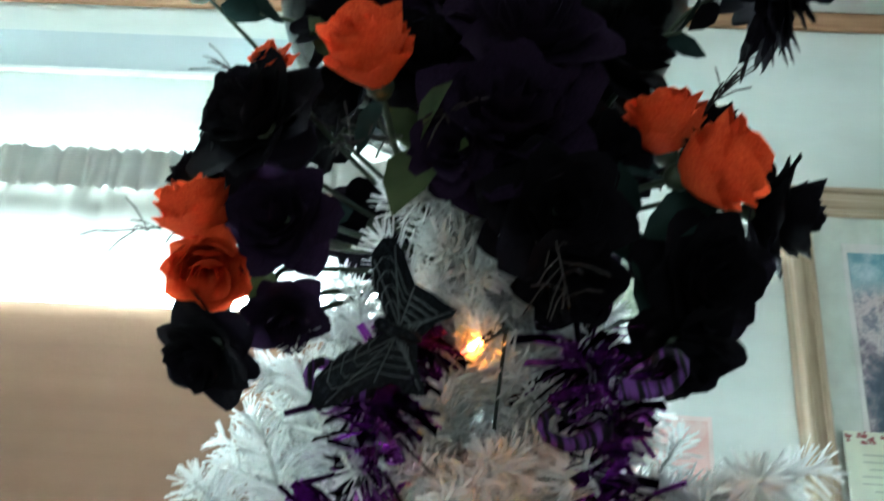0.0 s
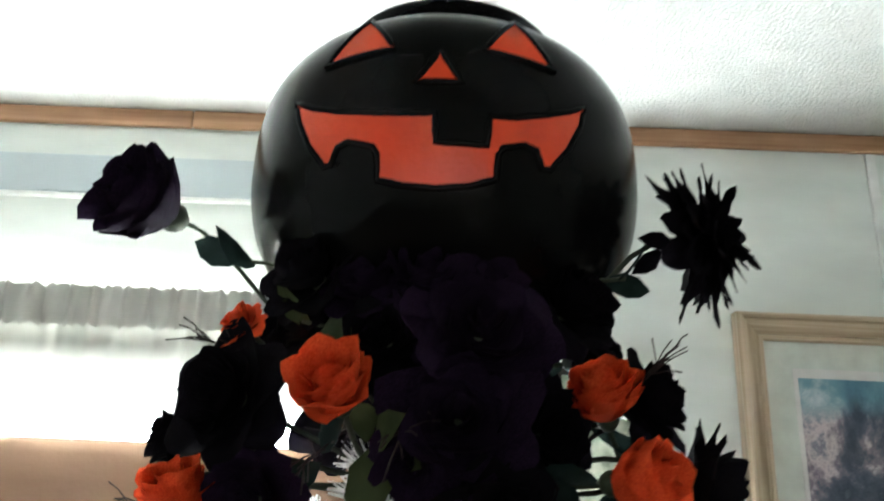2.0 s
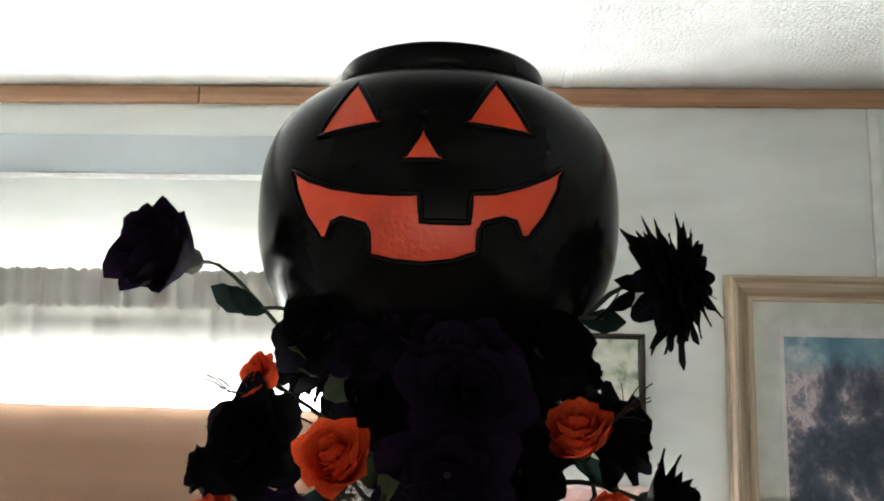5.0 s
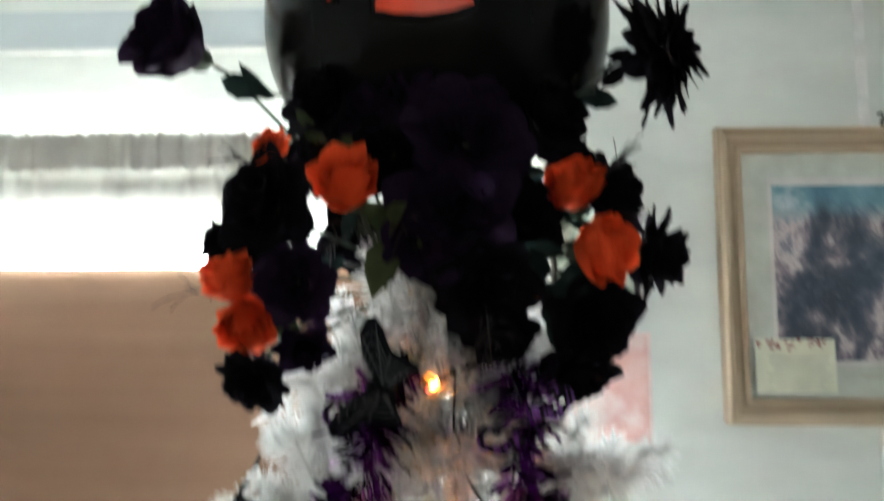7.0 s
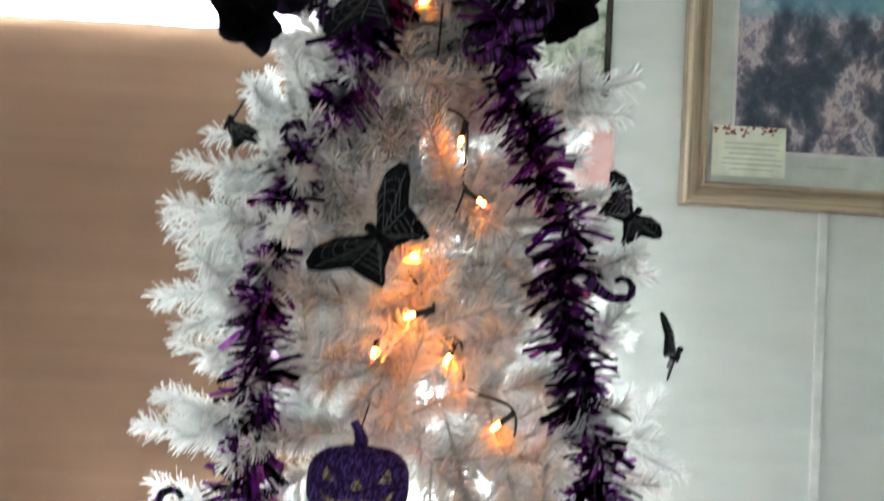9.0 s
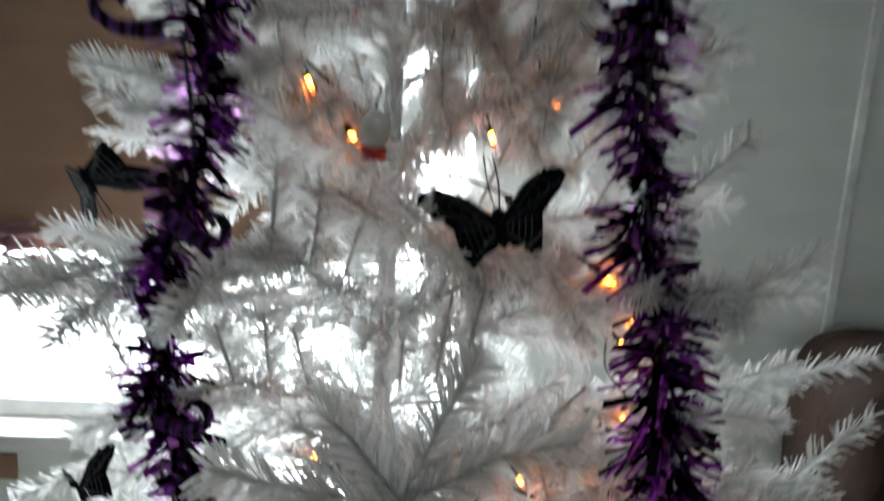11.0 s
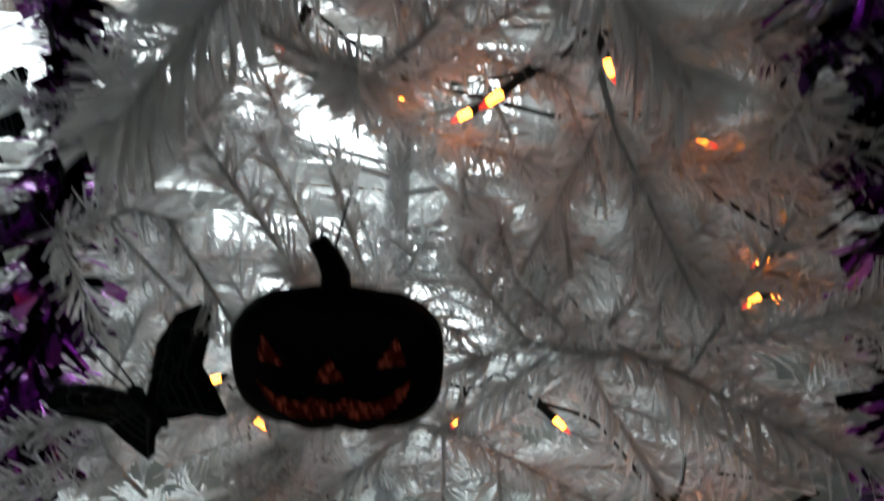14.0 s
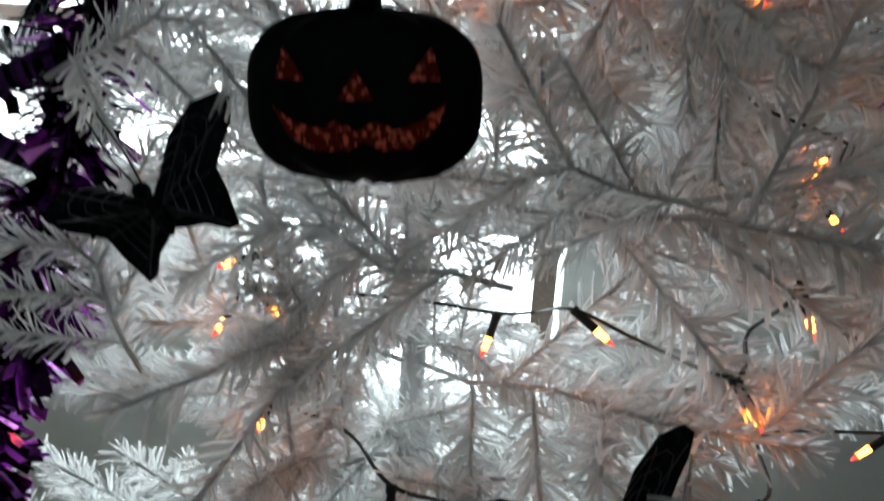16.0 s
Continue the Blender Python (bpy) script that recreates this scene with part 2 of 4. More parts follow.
def mountain_print():
    """Painted mountains: blue sky band above, rose-lit rock and dark slopes below."""
    m, n, l, b = mat("mountain_landscape_print")
    co = n.new("ShaderNodeTexCoord")
    sx = n.new("ShaderNodeSeparateXYZ")
    l.new(co.outputs["Object"], sx.inputs[0])
    t = n.new("ShaderNodeTexNoise")
    t.inputs["Scale"].default_value, t.inputs["Detail"].default_value, t.inputs["Roughness"].default_value = 10, 12, 0.64
    t.inputs["Distortion"].default_value = 0.2
    mp = n.new("ShaderNodeMapping")
    mp.inputs["Rotation"].default_value = (0, 0.7, 0)
    mp.inputs["Scale"].default_value = (1, 1, 0.8)
    l.new(co.outputs["Object"], mp.inputs[0])
    l.new(mp.outputs[0], t.inputs["Vector"])
    rock = ramp(n, [(0.36, (0.10, 0.13, 0.17)), (0.42, (0.03, 0.042, 0.07)), (0.49, (0.07, 0.088, 0.13)), (0.53, (0.20, 0.17, 0.21)), (0.575, (0.58, 0.50, 0.52)), (0.61, (0.16, 0.17, 0.23)), (0.66, (0.60, 0.56, 0.57))])
    l.new(t.outputs[0], rock.inputs[0])
    skyc = ramp(n, [(0.35, (0.06, 0.17, 0.25)), (0.55, (0.16, 0.30, 0.38)), (0.66, (0.50, 0.57, 0.60))])
    l.new(t.outputs[0], skyc.inputs[0])
    mr = n.new("ShaderNodeMapRange")
    mr.inputs["From Min"].default_value, mr.inputs["From Max"].default_value = 0.145, 0.175
    ad = n.new("ShaderNodeMath")
    ad.operation = "MULTIPLY_ADD"
    ad.inputs[1].default_value = 0.12
    l.new(t.outputs[0], ad.inputs[0])
    l.new(sx.outputs[2], ad.inputs[2])
    l.new(ad.outputs[0], mr.inputs[0])
    mx = n.new("ShaderNodeMix")
    mx.data_type = "RGBA"
    l.new(mr.outputs[0], mx.inputs[0])
    l.new(rock.outputs[0], mx.inputs[6])
    l.new(skyc.outputs[0], mx.inputs[7])
    l.new(mx.outputs[2], b.inputs["Base Color"])
    b.inputs["Roughness"].default_value = 0.35
    return m


def faded_print():
    m, n, l, b = mat("faded_botanical_print")
    t = n.new("ShaderNodeTexNoise")
    t.inputs["Scale"].default_value, t.inputs["Detail"].default_value = 40, 6
    co = n.new("ShaderNodeTexCoord")
    l.new(co.outputs["Object"], t.inputs["Vector"])
    r = ramp(n, [(0.35, (0.22, 0.27, 0.20)), (0.5, (0.50, 0.55, 0.44)), (0.65, (0.66, 0.68, 0.58))])
    l.new(t.outputs[0], r.inputs[0])
    l.new(r.outputs[0], b.inputs["Base Color"])
    b.inputs["Roughness"].default_value = 0.08
    return m


def clear_glass():
    m, n, l, b = mat("window_glass")
    b.inputs["Base Color"].default_value = (1, 1, 1, 1)
    b.inputs["Transmission Weight"].default_value = 1.0
    b.inputs["Roughness"].default_value = 0.0
    b.inputs["IOR"].default_value = 1.02
    return m


M_CURTAIN, M_SHEER, M_ART, M_PRINT, M_GLASS = (
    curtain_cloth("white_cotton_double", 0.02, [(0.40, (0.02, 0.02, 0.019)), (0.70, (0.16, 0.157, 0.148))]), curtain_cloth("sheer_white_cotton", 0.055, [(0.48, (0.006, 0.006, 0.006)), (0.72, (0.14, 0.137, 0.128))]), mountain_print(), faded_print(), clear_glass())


# ---- mesh helpers ----
def mesh_of(name, bm, material, smooth=False):
    me = bpy.data.meshes.new(name)
    bm.normal_update()
    bm.to_mesh(me)
    bm.free()
    me.materials.append(material)
    if smooth:
        for p in me.polygons:
            p.use_smooth = True
    return me


def part(name, data, material=None, parent=None, label="", smooth=False, m=None):
    """One mesh object, under a thing or a part when a parent is given."""
    if not isinstance(data, bpy.types.Mesh):
        data = mesh_of(name, data, material, smooth)
    ob = new(name, data)
    if parent:
        ob.parent = parent
    if m is not None:
        ob.matrix_basis = m
    if label:
        ob["label"] = label
    return ob


def thing(name, label, category, m=None, group=""):
    ob = new(name)
    ob.empty_display_size = 0.02
    if m is not None:
        ob.matrix_basis = m
    return tagged(ob, label, category, group)


def box(x0, x1, y0, y1, z0, z1, bevel=0.0, bm=None):
    b = bm or bmesh.new()
    r = bmesh.ops.create_cube(b, size=1, matrix=Matrix.Translation(((x0 + x1) / 2, (y0 + y1) / 2, (z0 + z1) / 2)) @ Matrix.Diagonal((x1 - x0, y1 - y0, z1 - z0, 1)))
    if bevel:
        es = list({e for v in r["verts"] for e in v.link_edges})
        bmesh.ops.bevel(b, geom=es, offset=bevel, segments=2, affect="EDGES", profile=0.6)
    return b


def tube(points, radius, sides=6, bm=None, closed=False, taper=1.0):
    """A round bar along the points."""
    b = bm or bmesh.new()
    pts = [Vector(p) for p in points]
    rings = []
    n = len(pts)
    ref = Vector((0.13, 0.31, 0.94)).normalized()
    for i, p in enumerate(pts):
        a = pts[(i - 1) % n] if closed or i else pts[0]
        c = pts[(i + 1) % n] if closed or i < n - 1 else pts[-1]
        d = (c - a).normalized()
        u = d.cross(ref)
        if u.length < 1e-3:
            u = d.cross(Vector((1, 0, 0)))
        u.normalize()
        w = d.cross(u)
        r = radius * (1 + (taper - 1) * i / max(1, n - 1))
        rings.append([b.verts.new(p + r * (math.cos(2 * math.pi * k / sides) * u + math.sin(2 * math.pi * k / sides) * w)) for k in range(sides)])
    for i in range(n if closed else n - 1):
        A, B = rings[i], rings[(i + 1) % n]
        for k in range(sides):
            b.faces.new((A[k], A[(k + 1) % sides], B[(k + 1) % sides], B[k]))
    if not closed:
        b.faces.new(rings[0][::-1])
        b.faces.new(rings[-1])
    return b


def curve_points(points, n=24):
    """Smooth line through the points (Catmull-Rom)."""
    P = [Vector(p) for p in points]
    P = [P[0] * 2 - P[1]] + P + [P[-1] * 2 - P[-2]]
    out = []
    segs = len(P) - 3
    for i in range(segs):
        k = max(2, n // segs)
        for j in range(k):
            t = j / k
            a, b, c, d = P[i:i + 4]
            out.append(0.5 * ((2 * b) + (c - a) * t + (2 * a - 5 * b + 4 * c - d) * t * t + (3 * b - a - 3 * c + d) * t ** 3))
    out.append(P[-2])
    return out


def outline_solid(points, thick, bm=None):
    """Flat shape in the x-z plane with a thickness along y."""
    b = bm or bmesh.new()
    f = b.faces.new([b.verts.new((x, 0, z)) for x, z in points])
    r = bmesh.ops.extrude_face_region(b, geom=[f])
    bmesh.ops.translate(b, verts=[v for v in r["geom"] if isinstance(v, bmesh.types.BMVert)], vec=(0, thick, 0))
    bmesh.ops.recalc_face_normals(b, faces=b.faces)
    return b


def aim(direction, up=(0, 0, 1), spin=0.0):
    """Turn that lays local z along the direction."""
    return Vector(direction).to_track_quat("Z", "Y").to_matrix().to_4x4() @ Matrix.Rotation(spin, 4, "Z")


# ---- the room ----
YW, CEIL = 0.532, 2.30
X0, X1, YS = -2.4, 2.6, -3.2
WX0, WX1, WZ0, WZ1 = -1.22, 0.15, 0.625, 1.985


def structure(name, bm, material, label, category):
    return tagged(part(name, bm, material), label, category, kind="structure")


b = box(X0, X1, YS, YW, -0.1, 0)
structure("floor", b, M_CARPET, "brown carpeted floor", "floor")
b = box(X0 - 0.1, X1 + 0.1, YS - 0.1, YW + 0.1, CEIL, CEIL + 0.08)
structure("ceiling", b, M_CEIL, "white stippled ceiling board", "ceiling")
b = box(X0, WX0, YW, YW + 0.1, 0, CEIL)
box(WX1, X1, YW, YW + 0.1, 0, CEIL, bm=b)
# the step down right of x = -0.28 is made up to let light in
box(WX0, -0.28, YW, YW + 0.1, 0, WZ0, bm=b)
box(-0.28, WX1, YW, YW + 0.1, 0, 0.34, bm=b)
box(WX0, WX1, YW, YW + 0.1, WZ1, CEIL, bm=b)
structure("wall_north", b, M_WALL, "pale grey-green vinyl wallboard with window opening", "wall")
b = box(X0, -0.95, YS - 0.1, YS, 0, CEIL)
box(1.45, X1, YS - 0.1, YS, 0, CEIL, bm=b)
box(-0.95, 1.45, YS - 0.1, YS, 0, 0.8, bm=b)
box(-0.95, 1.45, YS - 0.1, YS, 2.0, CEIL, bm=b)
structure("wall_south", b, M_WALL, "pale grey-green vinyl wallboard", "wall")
structure("wall_west", box(X0 - 0.1, X0, YS - 0.1, YW + 0.1, 0, CEIL), M_WALL, "pale grey-green vinyl wallboard", "wall")
structure("wall_east", box(X1, X1 + 0.1, YS - 0.1, YW + 0.1, 0, CEIL), M_WALL, "pale grey-green vinyl wallboard", "wall")

b = bmesh.new()
for x0, x1 in ((X0, -0.42), (-0.418, 0.94), (0.942, X1)):
    box(x0, x1, YW - 0.012, YW - 0.001, 2.268, 2.298, 0.003, bm=b)
structure("trim", b, M_OAK, "oak moulding strip where wall meets ceiling", "trim")
structure("trim_batten", box(0.672, 0.688, YW - 0.006, YW - 0.0005, 0.0, 2.268, 0.002), M_WHITE, "narrow white batten over the wallboard joint", "trim")
structure("trim_ceiling_joint", box(0.181, 0.197, -2.9, YW - 0.014, CEIL - 0.005, CEIL - 0.0005, 0.0015), M_CEIL, "flat white strip over the ceiling joint", "trim")

# head board above the window
board = thing("curtain_head_board", "pale blue board with a white lower lip above the window", "head board")
part("panel", box(-1.3, -0.10, YW - 0.007, YW - 0.001, 2.147, 2.214, 0.003), M_BOARD, board)
part("lip", box(-1.3, -0.10, YW - 0.012, YW - 0.001, 2.138, 2.1455, 0.002), M_WHITE, board, "thin white lip")

# window in the north wall
win = tagged(new("window_1"), "bright daylight window with white frame, mostly covered by cardboard", "window", kind="structure")
b = box(WX0, WX0 + 0.035, YW + 0.03, YW + 0.08, WZ0, WZ1, 0.004)
box(WX1 - 0.035, WX1, YW + 0.03, YW + 0.08, WZ0, WZ1, 0.004, bm=b)
box(WX0 + 0.035, WX1 - 0.035, YW + 0.03, YW + 0.08, WZ0, WZ0 + 0.03, 0.004, bm=b)
box(WX0 + 0.035, WX1 - 0.035, YW + 0.03, YW + 0.08, WZ1 - 0.03, WZ1, 0.004, bm=b)
part("window_frame", b, M_WHITE, win)
part("sash_rail", box(WX0 + 0.035, WX1 - 0.035, YW + 0.035, YW + 0.07, 0.822, 0.846, 0.003), M_WHITE, win)
# frame of the made-up low opening; the last pane below fills it
part("added_low_frame", box(-0.28, WX1, YW + 0.03, YW + 0.08, 0.34, 0.36, 0.004), M_WHITE, win)
part("window_sill", box(WX0 - 0.04, WX1 + 0.04, YW - 0.035, YW + 0.03, WZ0 - 0.026, WZ0 - 0.001, 0.004), M_WHITE, win, "white sill board")
for x0, z0, z1 in ((WX0 + 0.035, WZ0 + 0.03, 0.822), (WX0 + 0.035, 0.846, WZ1 - 0.03), (-0.27, 0.36, WZ0 - 0.03)):
    pane = part("pane", box(x0, WX1 - 0.035, YW + 0.050, YW + 0.054, z0, z1), M_GLASS, win)
    pane.visible_shadow = False
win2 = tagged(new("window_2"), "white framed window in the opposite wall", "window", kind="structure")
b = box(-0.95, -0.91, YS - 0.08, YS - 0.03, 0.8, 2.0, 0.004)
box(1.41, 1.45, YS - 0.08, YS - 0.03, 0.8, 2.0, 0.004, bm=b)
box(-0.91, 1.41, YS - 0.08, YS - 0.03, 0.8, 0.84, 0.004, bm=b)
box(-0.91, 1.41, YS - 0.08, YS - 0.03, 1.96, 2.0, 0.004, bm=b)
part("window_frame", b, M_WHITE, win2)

plate = thing("wall_plate", "small beige plastic plate on the wall under the window", "wall plate", Matrix.Translation((-0.589, YW - 0.004, 0.556)))
part("plate", box(-0.019, 0.019, -0.003, 0.003, -0.021, 0.021, 0.002), M_CARD, plate)

# ground outside
structure("ground", box(-800, 800, -800, 800, -0.5, -0.12), M_CARPET, "plain ground outside the window", "ground")


# ---- valance ----
def gathered(x0, x1, z0, z1, amp, y, folds, ruffle):
    b = bmesh.new()
    nx, nz = int((x1 - x0) / 0.006), 8
    rows = []
    for j in range(nz + 1):
        v = j / nz
        row = []
        for i in range(nx + 1):
            x = x0 + (x1 - x0) * i / nx
            ph = x * folds + 1.3 * math.sin(x * 17) + 0.8 * math.sin(x * 41 + 2)
            a = amp * (0.35 + 0.65 * (1 - v) if not ruffle else 0.7 + 0.5 * abs(v - 0.35))
            z = z0 + (z1 - z0) * v + (0.003 * math.sin(ph * 1.7 + 1) if v > 0.9 or v < 0.1 else 0)
            row.append(b.verts.new((x + 0.003 * math.sin(ph * 0.7 + v * 2), y + a * math.sin(ph) + 0.3 * a * math.sin(2.3 * ph + v), z)))
        rows.append(row)
    for j in range(nz):
        for i in range(nx):
            b.faces.new((rows[j][i], rows[j][i + 1], rows[j + 1][i + 1], rows[j + 1][i]))
    return b


val = thing("curtain_valance", "short gathered white cotton valance over the window", "curtain")
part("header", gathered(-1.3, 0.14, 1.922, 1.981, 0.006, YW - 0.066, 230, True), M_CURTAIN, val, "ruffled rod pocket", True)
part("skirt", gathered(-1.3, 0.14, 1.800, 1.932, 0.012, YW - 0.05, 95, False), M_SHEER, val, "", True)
part("rod", tube([(-1.32, YW - 0.05, 1.958), (0.16, YW - 0.05, 1.958)], 0.005, 8), M_WHITE, val, "white curtain rod", True)


# ---- cardboard over the window ----
def cardboard():
    b = bmesh.new()
    nx, nz = 60, 44
    x0, x1, z0, z1 = -1.30, -0.02, 0.908, 1.770
    rows = []
    for j in range(nz + 1):
        row = []
        for i in range(nx + 1):
            x, z = x0 + (x1 - x0) * i / nx, z0 + (z1 - z0) * j / nz
            dent = 0.003 * math.exp(-((z - 1.268) / 0.015) ** 2) + 0.0015 * math.exp(-((x + 0.60 - 0.12 * (z - 1.3)) / 0.03) ** 2)
            bow = 0.006 * noise.noise((x * 1.7, z * 1.9, 0.4))
            edge = 0.0025 * noise.noise((x * 9, z * 9, 3)) if j in (0, nz) else 0
            row.append(b.verts.new((x, YW - 0.022 + dent + bow, z + edge)))
        rows.append(row)
    for j in range(nz):
        for i in range(nx):
            b.faces.new((rows[j][i], rows[j][i + 1], rows[j + 1][i + 1], rows[j + 1][i]))
    r = bmesh.ops.extrude_face_region(b, geom=b.faces[:])
    bmesh.ops.translate(b, verts=[v for v in r["geom"] if isinstance(v, bmesh.types.BMVert)], vec=(0, 0.005, 0))
    bmesh.ops.recalc_face_normals(b, faces=b.faces)
    return b


tagged(part("cardboard_sheet", cardboard(), M_CARD, smooth=True), "creased brown corrugated cardboard sheet covering the window", "cardboard")


# ---- pictures ----
def frame_side(length, prof):
    """Mitred moulding along x, its outer edge at z = 0 and its profile growing up and out to -y."""
    b = bmesh.new()
    A = [b.verts.new((z, y, z)) for z, y in prof]
    B = [b.verts.new((length - z, y, z)) for z, y in prof]
    for i in range(len(prof) - 1):
        b.faces.new((A[i], A[i + 1], B[i + 1], B[i]))
    bmesh.ops.recalc_face_normals(b, faces=b.faces)
    return b


def picture(name, label, x0, x1, z0, z1, prof, material, y=YW - 0.002):
    root = thing(name, label, "picture", Matrix.Translation(((x0 + x1) / 2, y, (z0 + z1) / 2)))
    w, h = x1 - x0, z1 - z0
    for L, m in ((w, pose(-w / 2, 0, -h / 2)), (h, pose(w / 2, 0, -h / 2, 0, -90, 0)), (w, pose(w / 2, 0, h / 2, 0, 180, 0)), (h, pose(-w / 2, 0, h / 2, 0, 90, 0))):
        part("frame_side", frame_side(L, prof), material, root, m=m)
    return root


P_GOLD = [(0, 0), (0, -0.022), (0.004, -0.026), (0.008, -0.026), (0.010, -0.022), (0.013, -0.022), (0.030, -0.013), (0.033, -0.016), (0.037, -0.016), (0.040, -0.012), (0.040, 0)]
pic = picture("framed_picture", "mountain landscape print in a wide distressed gold wooden frame", 0.437, 0.965, 1.528, 1.994, P_GOLD, M_GOLDWOOD)
part("mat", box(-0.23, 0.23, -0.0065, -0.003, -0.199, 0.199), M_MAT, pic, "pale grey-green mat board")
part("inner_mat", box(-0.184, 0.184, -0.0085, -0.0067, -0.142, 0.154), M_MAT2, pic, "pale inner mat")
part("print", box(-0.178, 0.178, -0.0105, -0.0087, -0.136, 0.140), M_ART, pic, "painted mountain landscape in blue and rose")
for i, (x, w) in enumerate(((-0.13, 0.05), (-0.02, 0.07), (0.11, 0.08))):
    part("caption_bar", box(x - w / 2, x + w / 2, -0.0072, -0.0066, -0.161, -0.158), M_INK, pic)
nail = part("picture_hook", tube([(0, 0, 0.012), (0, -0.010, 0.010), (0, -0.012, 0), (0, -0.004, -0.012)], 0.0028, 6), M_DARKFRAME, None, m=Matrix.Translation((0.703, YW - 0.002, 2.008)))
tagged(nail, "small dark metal picture hook on the wall", "hook")

note = thing("printed_card", "cream card with red berry print tucked in a picture frame", "card", Matrix.Translation((0.540, YW - 0.029, 1.618)))
part("sheet", box(-0.060, 0.060, 0, 0.0012, -0.041, 0.041), M_CREAM, note)
rng = random.Random(4)
b = bmesh.new()
for k in range(46):
    x, z = rng.uniform(-0.060, 0.045), 0.040 - abs(rng.gauss(0, 0.008))
    if x > 0:
        z = 0.040 - abs(rng.gauss(0, 0.004))
    r = rng.uniform(0.0012, 0.0026)
    box(x - r, x + r, -0.0012, -0.0004, z - r * 0.8, z + r * 0.8, bm=b)
part("berry_print", b, M_BERRY, note, "dull red berry print")
for k in range(6):
    wdt = rng.uniform(0.07, 0.10)
    part("text_bar", box(-wdt / 2 + 0.005, wdt / 2 + 0.005, -0.0010, -0.0004, 0.012 - k * 0.0085, 0.0138 - k * 0.0085), M_INK, note)

P_DARK = [(0, 0), (0, -0.014), (0.003, -0.016), (0.009, -0.012), (0.009, 0)]
pic2 = picture("small_framed_picture", "small faded print behind glass in a thin dark frame", 0.172, 0.311, 1.700, 1.900, P_DARK, M_DARKFRAME)
part("print", box(-0.062, 0.062, -0.006, -0.003, -0.092, 0.092), M_PRINT, pic2, "faded green botanical print")

poster = thing("paper_poster", "pink printed paper with a pale border pinned to the wall", "poster", Matrix.Translation((0.253, YW - 0.003, 1.582)))
part("sheet", box(-0.075, 0.075, -0.001, 0.001, -0.087, 0.087), M_PINKEDGE, poster)
part("printed_field", box(-0.069, 0.069, -0.0022, -0.0012, -0.081, 0.081), M_PINK, poster, "mottled rose print")


# ---- sofa ----
def cushion(x0, x1, y0, y1, z0, z1, r=0.05, n=7):
    b = bmesh.new()
    bmesh.ops.create_cube(b, size=1, matrix=Matrix.Translation(((x0 + x1) / 2, (y0 + y1) / 2, (z0 + z1) / 2)) @ Matrix.Diagonal((x1 - x0, y1 - y0, z1 - z0, 1)))
    bmesh.ops.bevel(b, geom=b.edges[:], offset=r, segments=5, affect="EDGES", profile=0.5)
    bmesh.ops.subdivide_edges(b, edges=[e for e in b.edges if e.calc_length() > 0.1], cuts=n, use_grid_fill=True)
    for v in b.verts:
        p = v.co * 7
        v.co += v.normal * 0.012 * noise.noise(p)
    return b


sofa = thing("sofa", "brown leather sofa with a rolled padded back against the wall", "sofa", Matrix.Translation((1.15, 0.0, 0)))
part("back_cushion", cushion(-0.56, 0.75, 0.26, 0.50, 0.42, 0.865, 0.07), M_SOFA, sofa, "", True)
part("seat", cushion(-0.45, 0.75, -0.35, 0.255, 0.28, 0.46, 0.05), M_SOFA, sofa, "", True)
part("base", box(-0.45, 0.75, -0.33, 0.50, 0.04, 0.278, 0.02), M_SOFA, sofa)

# ---- pumpkin pail ----
PX, PY, PZ = 0.007, 0.139, 2.005


def pail_radius(z):
    u = (z - PZ) / (0.143 if z > PZ else 0.165)
    p = 2.7 if z > PZ else 2.3
    return 0.187 * max(0.0, 1 - abs(u) ** p) ** (1 / p)


def on_pail(x, z, lift=0.0):
    """Point of the pail's front over (x, z), lifted outward."""
    r = pail_radius(z) + lift
    return Vector((x, -math.sqrt(max(1e-6, r * r - x * x)), z - PZ))


pail = thing("pumpkin_pail", "large black plastic pumpkin pail with orange face topping the tree", "pumpkin pail", Matrix.Translation((PX, PY, PZ)))
prof = [(pail_radius(PZ - 0.165 + 0.294 * i / 40) if i else 0.05, -0.165 + 0.294 * i / 40) for i in range(41)]
prof += [(0.106, 0.1315), (0.108, 0.135), (0.1095, 0.151), (0.108, 0.1545), (0.104, 0.1545), (0.102, 0.151), (0.101, 0.12), (0.150, 0.09), (0.178, 0.0), (0.13, -0.13), (0.0, -0.158)]
b = bmesh.new()
rings = [[b.verts.new((r * math.cos(2 * math.pi * k / 72), r * math.sin(2 * math.pi * k / 72), z)) for k in range(72)] for r, z in prof[:-1]]
for A, B in zip(rings, rings[1:]):
    for k in range(72):
        b.faces.new((A[k], A[(k + 1) % 72], B[(k + 1) % 72], B[k]))
b.faces.new(rings[0][::-1])
b.faces.new(rings[-1])
part("shell", b, M_BLACKP, pail, "", True)

